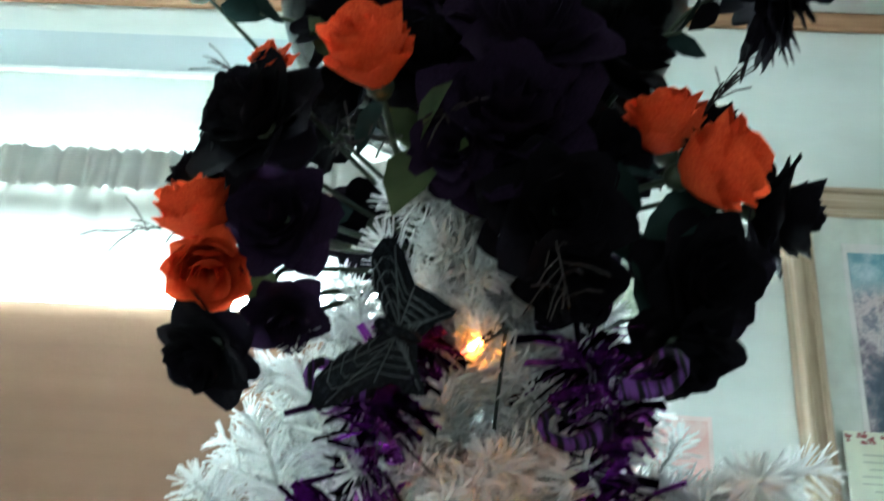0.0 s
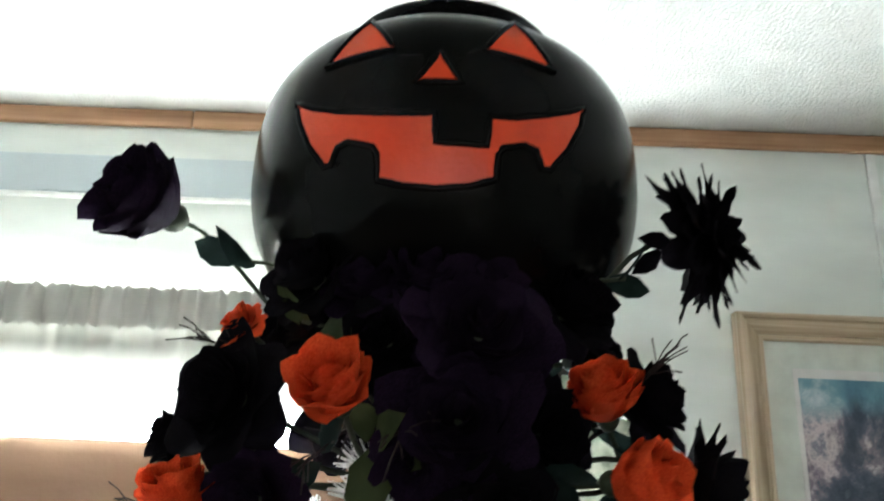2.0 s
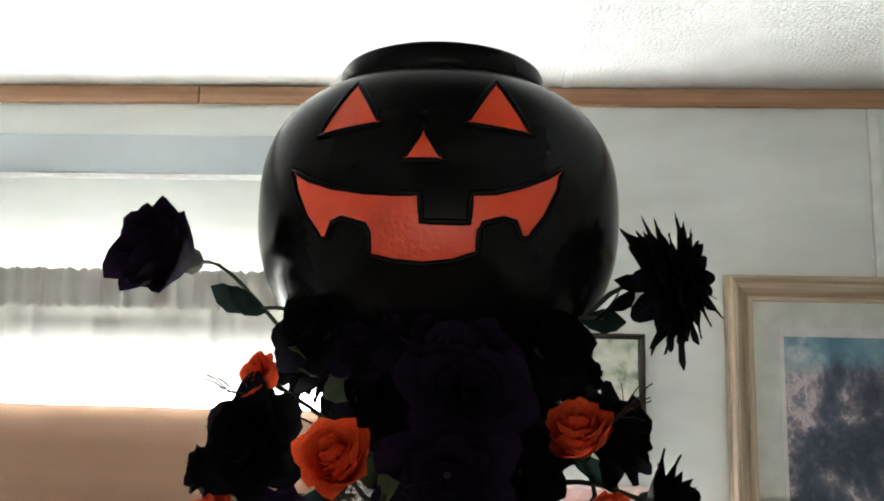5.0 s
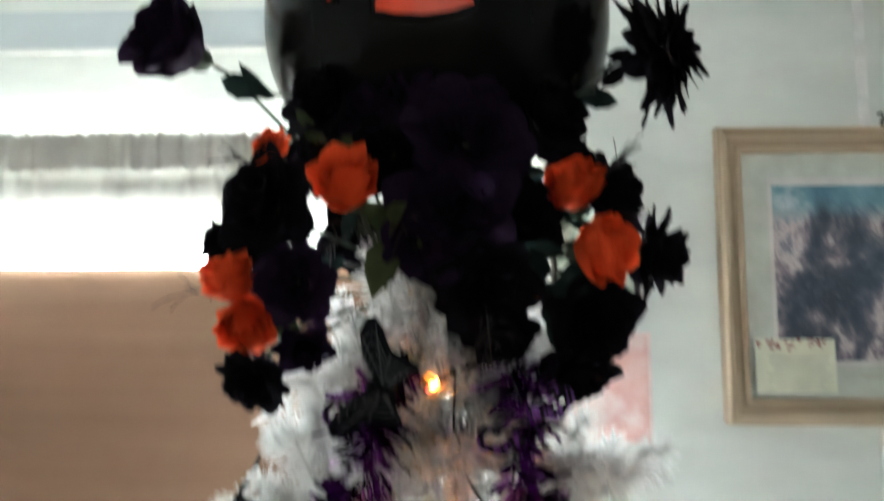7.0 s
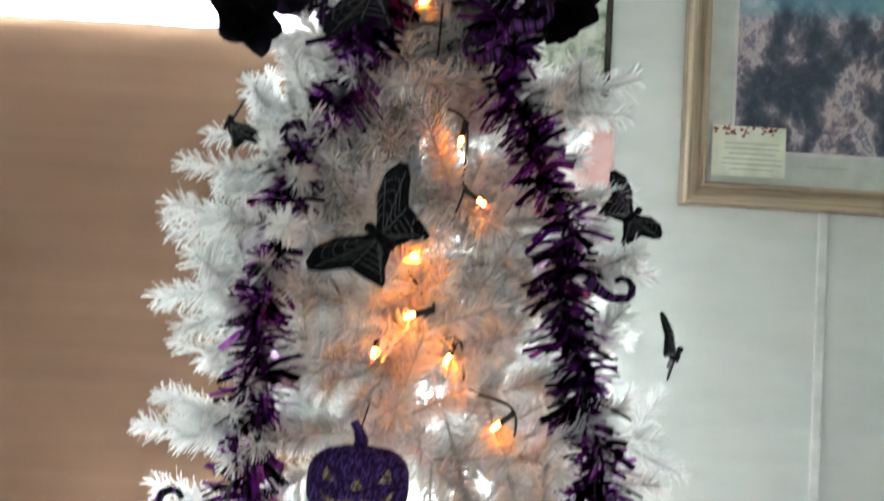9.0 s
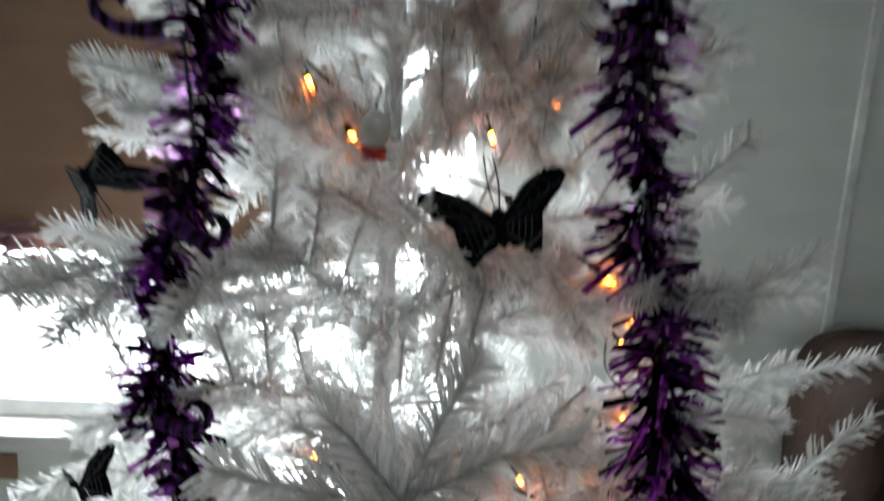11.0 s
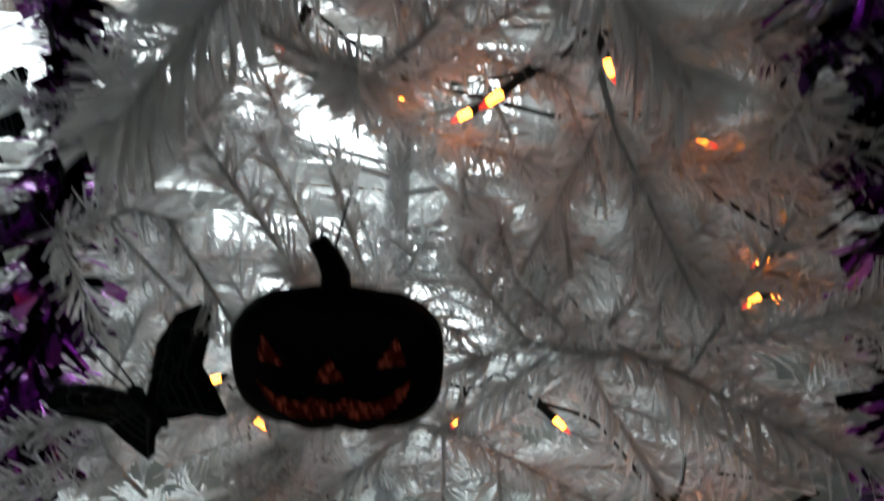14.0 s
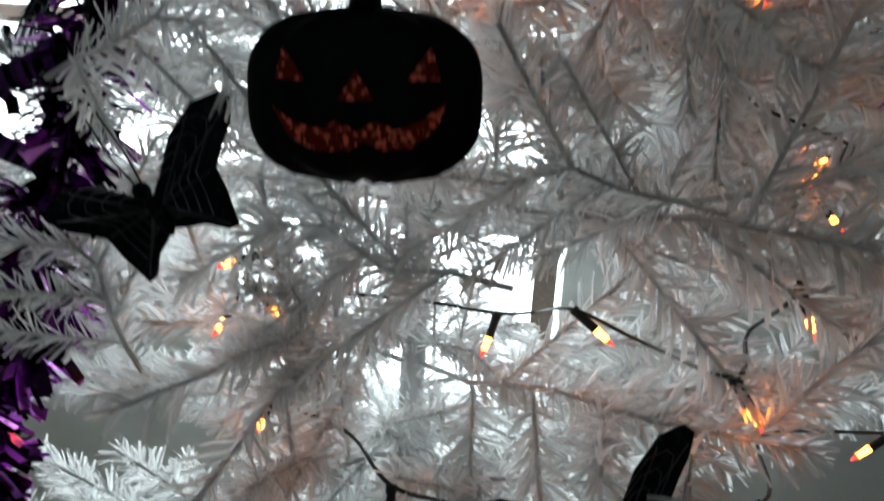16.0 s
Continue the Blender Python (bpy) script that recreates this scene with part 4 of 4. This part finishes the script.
rose("black", (0.152, -0.015, 1.676), (0.35, -0.9, -0.30), 0.080, 1)
rose("black", (0.136, -0.005, 1.628), (0.25, -0.5, -0.85), 0.068, 1)
rose("black", (0.222, 0.030, 1.738), (0.95, -0.3, -0.20), 0.088, 2)
rose("black", (0.184, 0.045, 1.802), (0.75, -0.5, 0.35), 0.088, 1)
rose("purple", (-0.046, 0.000, 1.876), (-0.3, -0.8, 0.55), 0.074, 0)
rose("purple", (0.000, -0.010, 1.880), (0.0, -0.8, 0.6), 0.082, 0)
rose("purple", (0.050, -0.008, 1.872), (0.25, -0.8, 0.5), 0.074, 0)
rose("black", (-0.098, 0.015, 1.888), (-0.5, -0.8, 0.4), 0.084, 2)
rose("purple", (0.042, -0.035, 1.838), (0.1, -0.95, 0.25), 0.104, 1)
rose("black", (-0.030, -0.010, 1.832), (-0.2, -0.95, 0.2), 0.086, 1)
rose("black", (0.122, 0.045, 1.880), (0.6, -0.7, 0.45), 0.096, 2)
rose("black", (0.096, 0.010, 1.768), (0.40, -0.85, 0.05), 0.080, 1)
rose("black", (-0.105, 0.085, 1.862), (-0.8, -0.4, 0.4), 0.080, 1)
rose("black", (0.155, 0.130, 1.850), (0.95, -0.1, 0.3), 0.090, 1)
rose("black", (-0.140, 0.150, 1.860), (-0.95, 0.1, 0.3), 0.085, 1)
rose("black", (0.020, 0.250, 1.840), (0.1, 0.9, 0.3), 0.095, 1)
rose("black", (0.115, 0.215, 1.800), (0.6, 0.7, 0.2), 0.090, 1)
rose("black", (-0.100, 0.225, 1.790), (-0.6, 0.7, 0.2), 0.090, 1)


def leaf_spray(centre, facing, key, n, label):
    m = Matrix.Translation(centre) @ aim(facing)
    root = thing("leaf_spray", label, "artificial leaf", m, "silk flowers round the tree top")
    for k in range(n):
        part("leaf", LEAVES[key], None, root, m=pose(0, 0, 0.012 * k - 0.02, frng.uniform(-25, 25), frng.uniform(-65, -25), 137 * k + frng.uniform(-20, 20)) @ Matrix.Scale(frng.uniform(0.8, 1.2), 4))
    stem_to(root, m, 0.0018)


leaf_spray((-0.170, 0.055, 1.905), (-0.9, -0.35, 0.15), "dark", 2, "spray of blackish green cloth leaves")
leaf_spray((0.165, 0.055, 1.902), (0.9, -0.4, 0.15), "dark", 2, "spray of blackish green cloth leaves")
leaf_spray((-0.095, 0.015, 1.845), (-0.7, -0.8, 0.1), "olive", 2, "spray of olive green cloth leaves")
leaf_spray((-0.020, -0.010, 1.755), (-0.4, -0.9, -0.1), "olive", 4, "spray of olive green cloth leaves")
leaf_spray((0.105, 0.000, 1.705), (0.5, -0.8, -0.2), "dark", 4, "spray of blackish green cloth leaves")


def twig_sprig(base, tip, seed):
    rng = random.Random(seed)
    base, tip = Vector(base), Vector(tip)
    root = thing("twig_sprig", "fine dark twig sprig among the silk flowers", "twig", Matrix.Translation(base), "twig sprigs round the tree top")
    b = bmesh.new()
    d = tip - base
    tube([Vector(), d * 0.5 + Vector((0, 0, 0.004)), d], 0.0011, 5, b, taper=0.5)
    for k in range(13):
        s = rng.uniform(0.35, 0.95)
        v = (d.normalized() + Vector((rng.uniform(-1, 1), rng.uniform(-1, 1), rng.uniform(-1, 1))) * 0.8).normalized() * rng.uniform(0.012, 0.034)
        tube([d * s, d * s + v * 0.6 + Vector((0, 0, 0.002)), d * s + v], 0.0006, 4, b)
    tagged(part("twig", b, M_TWIG, root), kind="stuff")


for k, (p, q) in enumerate((((-0.10, 0.05, 1.80), (-0.178, 0.02, 1.832)), ((-0.12, 0.05, 1.72), (-0.235, 0.02, 1.700)), ((-0.03, 0.02, 1.78), (-0.075, -0.05, 1.735)), ((0.0, 0.0, 1.80), (-0.012, -0.06, 1.750)),
                            ((0.15, 0.03, 1.79), (0.190, 0.00, 1.838)), ((0.05, 0.0, 1.75), (0.06, -0.07, 1.64)))):
    twig_sprig(p, q, k)


# ---- tinsel garlands ----
def garland(name, label, line, radius, seed):
    rng = random.Random(seed)
    pts = curve_points(line, 160)
    root = thing(name, label, "garland", Matrix.Translation(pts[0]))
    o = pts[0]
    vs, fs = [], []
    for i in range(len(pts) - 1):
        a, c = pts[i], pts[i + 1]
        fat = 0.72 + 0.55 * noise.noise(a * 26 + Vector((seed, 0, 0))) + 0.25 * noise.noise(a * 70)
        off = Vector((noise.noise(a * 18 + Vector((9, 0, 0))), noise.noise(a * 18), 0)) * 0.016
        d = (c - a).normalized()
        u = d.orthogonal().normalized()
        w = d.cross(u)
        for _ in range(max(1, int(3000 * (c - a).length))):
            p = a.lerp(c, rng.random()) - o + off
            ph = rng.uniform(0, 6.283)
            out = math.cos(ph) * u + math.sin(ph) * w
            v = (out + d * rng.uniform(-0.45, 0.45)).normalized()
            ln = radius * rng.uniform(0.5, 1.2) * (0.45 + fat)
            side = v.cross(d + Vector((rng.uniform(-.7, .7), rng.uniform(-.7, .7), rng.uniform(-.7, .7)))).normalized() * rng.choice((0.0012, 0.0015, 0.0020, 0.0030, 0.0036))
            sag = Vector((0, 0, -0.15 * ln))
            k = len(vs)
            m = p + v * ln * 0.5
            e = p + v * ln + sag
            vs += [p - side, p + side, m + side, m - side, e + side, e - side]
            fs += [(k, k + 1, k + 2, k + 3), (k + 3, k + 2, k + 4, k + 5)]
    me = bpy.data.meshes.new("tinsel")
    me.from_pydata([tuple(v) for v in vs], [], fs)
    me.materials.append(M_TINSEL)
    me.update()
    tagged(part("tinsel", me, None, root), kind="stuff")
    part("core_wire", tube([p - o for p in pts[::3]], 0.0014, 5), M_CORD, root)
    return root, o


def curl(root, o, at, way, size, flip=1):
    """Striped felt foot that tapers and curls up at its end."""
    pts = []
    for i in range(15):
        s = i / 14
        if s < 0.55:
            pts.append(Vector((s * 1.4, 0, -0.12 * math.sin(s * 4))))
        else:
            a = (s - 0.55) / 0.45 * 4.4
            pts.append(Vector((0.77 + 0.22 * math.sin(a), 0, -0.05 + 0.22 * (1 - math.cos(a)))))
    m = Matrix.Translation(Vector(at) - o) @ Vector(way).to_track_quat("X", "Z").to_matrix().to_4x4() @ Matrix.Diagonal((size, size, size * flip, 1))
    b = bmesh.new()
    tube(pts, 0.17, 8, b, taper=0.35)
    bmesh.ops.recalc_face_normals(b, faces=b.faces)
    part("curled_toe", b, M_CURL, root, "striped purple and black curled toe", True, m)


g1, o1 = garland("tinsel_garland", "purple and black metallic tinsel garland hanging down the tree", [(0.075, 0.010, 1.640), (0.092, -0.015, 1.590), (0.090, -0.020, 1.555), (0.118, -0.023, 1.495), (0.147, -0.023, 1.430), (0.162, -0.023, 1.352), (0.170, -0.030, 1.285),
                 (0.182, -0.033, 1.232), (0.183, -0.040, 1.136), (0.193, -0.050, 1.045), (0.206, -0.050, 0.970), (0.226, -0.047, 0.895), (0.246, -0.045, 0.815), (0.290, -0.037, 0.735), (0.31, -0.035, 0.66), (0.33, -0.035, 0.56), (0.35, -0.015, 0.44)], 0.028, 5)
g2, o2 = garland("tinsel_garland", "purple and black metallic tinsel garland hanging down the tree", [(-0.012, 0.010, 1.640), (-0.034, -0.020, 1.600), (-0.052, -0.023, 1.545), (-0.090, -0.015, 1.490), (-0.094, -0.023, 1.410), (-0.112, -0.023, 1.337), (-0.102, -0.025, 1.270),
                 (-0.130, -0.025, 1.188), (-0.122, -0.035, 1.092), (-0.145, -0.035, 1.012), (-0.143, -0.037, 0.940), (-0.141, -0.037, 0.890), (-0.137, -0.045, 0.821), (-0.147, -0.043, 0.735), (-0.175, -0.045, 0.660), (-0.21, -0.035, 0.59), (-0.25, -0.005, 0.48)], 0.025, 6)
for root, o, at, way, s, fl in (
        (g1, o1, (0.168, -0.028, 1.392), (1, -0.2, -0.5), 0.040, 1), (g1, o1, (0.165, -0.055, 1.190), (-1, -0.4, 0.1), 0.042, 1), (g1, o1, (0.085, -0.030, 1.585), (-1, -0.3, -0.25), 0.036, 1), (g1, o1, (0.09, -0.040, 1.605), (1, -0.2, 0.25), 0.036, 1),
        (g1, o1, (0.225, -0.060, 0.86), (-0.9, -0.4, -0.3), 0.040, 1), (g2, o2, (-0.14, -0.040, 1.180), (-1, -0.3, 0.1), 0.042, 1), (g2, o2, (-0.135, -0.050, 1.06), (1, -0.3, -0.5), 0.044, 1), (g2, o2, (-0.145, -0.052, 0.915), (1, -0.3, 0.0), 0.042, 1),
        (g2, o2, (-0.142, -0.052, 0.775), (-1, -0.3, -0.35), 0.052, 1), (g2, o2, (-0.06, -0.030, 1.51), (-1, -0.3, -0.6), 0.042, 1), (g2, o2, (-0.04, -0.030, 1.60), (-1, -0.3, -0.1), 0.036, 1), (g2, o2, (-0.155, -0.050, 0.72), (-0.7, -0.4, 0.5), 0.044, 1)):
    curl(root, o, at, way, s, fl)


# ---- butterflies ----
def winged(label, at, way, size, wing, spread, category, name, antennae=False, lift=5):
    """Folded cloth wings on a small body; the wings lie in the x-z plane and lift toward -y."""
    m = Matrix.Translation(at) @ way
    root = thing(name, label, category, m, "winged ornaments on the tree")
    for side in (-1, 1):
        b = outline_solid([(side * x * size, z * size) for x, z in wing], 0.0012)
        bmesh.ops.triangulate(b, faces=b.faces[:])
        w = part("wing", b, M_BAT, root, "", False, pose(0, 0, 0, 0, -side * lift, side * spread))
        lines = bmesh.new()
        for k in (3, 5, 8, 10):
            tip = wing[k]
            tube([(side * 0.05 * size, -0.0006, 0.02 * size), (side * tip[0] * size * 0.9, -0.0006, tip[1] * size * 0.9)], 0.0004, 4, lines)
        for s in (0.3, 0.45, 0.6, 0.75):
            tube([(side * wing[i][0] * size * s, -0.0007, wing[i][1] * size * s + 0.003) for i in range(2, len(wing) - 1)], 0.00035, 4, lines)
        part("web_line", lines, M_SILVER, w, "thin silver web lines")
    b = bmesh.new()
    bmesh.ops.create_uvsphere(b, u_segments=8, v_segments=8, radius=1, matrix=Matrix.Translation((0, -0.002, -0.02 * size)) @ Matrix.Diagonal((0.07 * size, 0.06 * size, 0.20 * size, 1)))
    bmesh.ops.create_uvsphere(b, u_segments=8, v_segments=6, radius=0.075 * size, matrix=Matrix.Translation((0, -0.003, 0.19 * size)))
    part("body", b, M_BAT, root, "", True)
    if antennae:
        b = bmesh.new()
        for s in (-1, 1):
            tube([(s * 0.02 * size, -0.002, 0.2 * size), (s * 0.06 * size, -0.003, 0.5 * size), (s * 0.05 * size, -0.003, 0.85 * size)], 0.0005, 4, b)
        part("antennae", b, M_CORD, root)
    return root


FLY = [(0.0, 0.10), (0.16, 0.20), (0.42, 0.40), (0.72, 0.50), (0.94, 0.44), (0.99, 0.34), (0.86, 0.20), (0.70, 0.10), (0.56, 0.00), (0.52, -0.18), (0.42, -0.46), (0.34, -0.44), (0.22, -0.30), (0.10, -0.24), (0.0, -0.18)]
FLY_L = "black glittered cloth butterfly with silver web lines clipped to the tree"
for at, way, size, fold, feelers in (
        ((0.083, -0.088, 1.066), pose(0, 0, 0, 0, -14, 0), 0.056, 22, True), ((-0.006, -0.110, 1.412), pose(0, 0, 0, 0, -50, 0), 0.060, 12, False),
        ((-0.026, -0.055, 1.625), pose(0, 0, 0, 10, -72, 0), 0.056, 15, False), ((0.224, 0.045, 1.455), pose(0, 0, 0, 0, 48, 12), 0.050, 25, False),
        ((0.294, 0.100, 1.318), pose(0, 0, 0, 0, 48, 62), 0.046, 20, False), ((-0.231, 0.050, 1.068), pose(0, 0, 0, 0, 145, -12), 0.054, 30, True),
        ((-0.065, -0.125, 0.715), pose(0, 0, 0, 0, -36, 0), 0.048, 8, True), ((-0.262, 0.080, 0.780), pose(0, 0, 0, 0, -35, -20), 0.046, 30, False),
        ((0.118, -0.120, 0.592), pose(0, 0, 0, 0, -25, 10), 0.056, 20, False), ((-0.165, 0.030, 1.520), pose(0, 0, 0, 0, 60, -50), 0.040, 30, False)):
    winged(FLY_L, at, way, size, FLY, fold, "butterfly ornament", "butterfly_ornament", feelers)


# ---- pumpkin ornaments ----
def pumpkin(label, at, way, w, body_m, face_m):
    m = Matrix.Translation(at) @ way
    root = thing("pumpkin_ornament", label, "pumpkin ornament", m, "pumpkin ornaments on the tree")
    h, d = w * 0.70, w * 0.34

    def surf(u, v):
        """u: bearing, v: -1 to 1 up."""
        c = max(0.0, 1 - abs(v) ** 3.2) ** (1 / 2.6)
        rib = 1 - 0.035 * (0.5 + 0.5 * math.cos(u * 8)) ** 3
        return Vector((0.5 * w * c * rib * math.copysign(abs(math.sin(u)) ** 0.85, math.sin(u)), -0.5 * d * c * rib * math.cos(u), 0.5 * h * v * (1 - 0.04 * math.cos(u * 8))))

    b = bmesh.new()
    R = [[b.verts.new(surf(2 * math.pi * k / 56, -0.995 + 1.99 * j / 20)) for k in range(56)] for j in range(21)]
    for A, B in zip(R, R[1:]):
        for k in range(56):
            b.faces.new((A[k], A[(k + 1) % 56], B[(k + 1) % 56], B[k]))
    b.faces.new(R[0][::-1])
    b.faces.new(R[-1])
    part("body", b, body_m, root, "", True)
    part("stalk", tube([(0, 0, 0.46 * h), (0.01 * w, 0, 0.60 * h), (-0.02 * w, 0, 0.72 * h), (-0.07 * w, 0, 0.84 * h)], 0.075 * w, 8, taper=0.6), body_m, root, "curved stalk", True)

    def patch(points, name):
        b = bmesh.new()
        f = b.faces.new([b.verts.new((x, 0, z)) for x, z in points])
        bmesh.ops.triangulate(b, faces=[f])
        for _ in range(2):
            bmesh.ops.subdivide_edges(b, edges=b.edges[:], cuts=1)
            bmesh.ops.triangulate(b, faces=b.faces[:])
        for v in b.verts:
            vz = max(-0.95, min(0.95, v.co.z * 2))
            c = max(0.0, 1 - abs(vz) ** 3.2) ** (1 / 2.6)
            s = max(-0.98, min(0.98, v.co.x * 2 / max(0.05, c)))
            u = math.asin(math.copysign(abs(s) ** (1 / 0.85), s))
            p = surf(u, vz)
            v.co = p + Vector((0, -0.0016, 0))
        bmesh.ops.recalc_face_normals(b, faces=b.faces)
        if sum(f.normal.y for f in b.faces) > 0:
            bmesh.ops.reverse_faces(b, faces=b.faces)
        part(name, b, face_m, root, "glittered " + name)

    patch([(-0.34, 0.10), (-0.30, 0.28), (-0.20, 0.08)], "eye")
    patch([(0.20, 0.08), (0.30, 0.28), (0.34, 0.10)], "eye")
    patch([(-0.075, -0.02), (0.0, 0.15), (0.075, -0.02)], "nose")
    patch([(-0.36, -0.06), (-0.25, -0.14), (-0.14, -0.18), (-0.08, -0.14), (0.0, -0.20), (0.08, -0.14), (0.16, -0.18), (0.26, -0.12), (0.37, -0.02), (0.33, -0.16), (0.22, -0.27), (0.1, -0.30), (0.03, -0.26), (-0.03, -0.31), (-0.16, -0.30), (-0.28, -0.22)], "mouth")
    part("hanger", tube([(0, 0, 0.5 * h), (0, 0.004, 0.75 * h), (0.004, 0.012, 1.05 * h)], 0.0006, 4), M_CORD, root)


pumpkin("flat black glittered pumpkin ornament with a red glitter face", (0.0175, -0.158, 0.762), pose(0, 0, 0, 0, -3, 0), 0.074, M_PKBLACK, M_PKRED)
pumpkin("flat purple glittered pumpkin ornament with a gold glitter face", (-0.012, -0.118, 1.232), pose(0, 0, 0, 0, 0, 0), 0.076, M_PKPURPLE, M_PKGOLD)


# ---- light strings ----
def bulb_meshes():
    b = bmesh.new()
    tube([(0, 0, 0.006), (0, 0, 0.010), (0, 0, 0.014), (0, 0, 0.0165)], 0.0026, 8, b, taper=0.75)
    bulb = mesh_of("bulb", b, M_BULB, True)
    b = bmesh.new()
    tube([(0, 0, 0.0165), (0, 0, 0.019), (0, 0, 0.022)], 0.0019, 8, b, taper=0.25)
    tip = mesh_of("tip", b, M_TIP, True)
    b = bmesh.new()
    tube([(0, 0, -0.010), (0, 0, -0.008), (0, 0, 0.004), (0, 0, 0.0065)], 0.0031, 8, b)
    tube([(0, 0, -0.014), (0, 0, -0.009)], 0.0038, 6, b)
    return bulb, tip, mesh_of("socket", b, M_CORD, True)


BULB_ME, TIP_ME, SOCK_ME = bulb_meshes()


def light_string(spots, seed):
    """Cord run from spot to spot; each spot carries a socket and a lit bulb."""
    rng = random.Random(seed)
    o = Vector(spots[0])
    root = thing("light_string", "dark cord of lit amber mini lights wound in the tree", "string lights", Matrix.Translation(o), "mini light strings")
    line = []
    for k, p in enumerate(spots):
        p = Vector(p)
        d = Vector((rng.uniform(-0.7, 0.7), rng.uniform(-0.5, 0.1), rng.uniform(-1, -0.15))).normalized()
        s = part("socket", SOCK_ME, None, root, m=Matrix.Translation(p - o - d * 0.010) @ aim(d) @ Matrix.Scale(0.82, 4))
        part("bulb", BULB_ME, None, s, "glowing amber bulb")
        part("tip", TIP_ME, None, s, "glowing red tip")
        line.append(p - d * 0.021)
        if k < len(spots) - 1:
            q = Vector(spots[k + 1])
            mid = p.lerp(q, 0.5)
            line.append(mid + Vector((rng.uniform(-0.006, 0.006), rng.uniform(0.045, 0.08), -0.03 * (q - p).length)))
    part("cord", tube([p - o for p in curve_points(line, 9 * len(line))], 0.0012, 5), M_CORD, root)


light_string([(0.013, -0.03, 1.626), (0.052, -0.03, 1.503), (0.074, -0.03, 1.452), (0.020, -0.08, 1.400), (0.017, -0.07, 1.353), (-0.010, -0.06, 1.320), (0.05, -0.06, 1.318), (0.095, -0.03, 1.26), (0.127, 0.0, 1.146), (0.086, 0.03, 1.118)], 1)
light_string([(-0.015, -0.03, 1.115), (-0.05, 0.0, 1.15), (0.10, -0.02, 1.06), (0.179, -0.006, 1.017), (0.215, 0.05, 0.968), (0.223, 0.085, 0.938), (0.227, 0.083, 0.866), (0.188, 0.075, 0.852), (0.123, -0.005, 0.851), (0.066, -0.045, 0.838), (0.020, 0.0, 0.832)], 2)
light_string([(-0.044, 0.02, 0.852), (0.052, 0.0, 0.822), (0.175, -0.005, 0.819), (0.237, 0.041, 0.740), (0.266, 0.072, 0.704), (0.215, -0.01, 0.735), (0.215, -0.034, 0.668), (0.179, -0.079, 0.637), (0.123, 0.0, 0.642), (0.06, 0.03, 0.62), (-0.046, -0.040, 0.652), (-0.075, -0.03, 0.672)], 3)
light_string([(-0.10, 0.02, 0.62), (-0.06, -0.02, 0.58), (0.02, -0.06, 0.55), (0.10, -0.06, 0.52), (0.2, -0.03, 0.55), (0.28, 0.02, 0.58)], 4)


# ---- small hangings ----
spring = thing("ribbon_spring_ornament", "mauve striped ribbon spring with pink bow on the cardboard edge", "ornament", Matrix.Translation((-0.525, 0.485, 0.905)))
part("spring", tube([(0.020 * math.cos(t * 0.6) * (1 - 0.004 * t), 0.020 * math.sin(t * 0.6), 0.045 - 0.0016 * t) for t in range(58)], 0.0042, 6), M_PINKRIB, spring, "", True)
b = box(0.012, 0.034, -0.008, 0.008, -0.02, 0.002, 0.005)
part("bow", b, M_PINK, spring, "pink bow")

charm = thing("white_charm", "small white ornament with a red band hanging in the tree", "ornament", Matrix.Translation((0.0, -0.055, 1.115)))
b = bmesh.new()
bmesh.ops.create_uvsphere(b, u_segments=14, v_segments=10, radius=0.011, matrix=Matrix.Translation((0, 0, 0.008)) @ Matrix.Diagonal((1, 1, 1.2, 1)))
part("bead", b, M_WHITE, charm, "", True)
part("band", tube([(0, 0, -0.012), (0, 0, -0.004)], 0.0085, 12), M_REDP, charm, "red band", True)
part("hook", tube([(0, 0, 0.02), (0.004, 0, 0.034), (-0.003, 0, 0.040)], 0.0007, 4), M_CORD, charm)
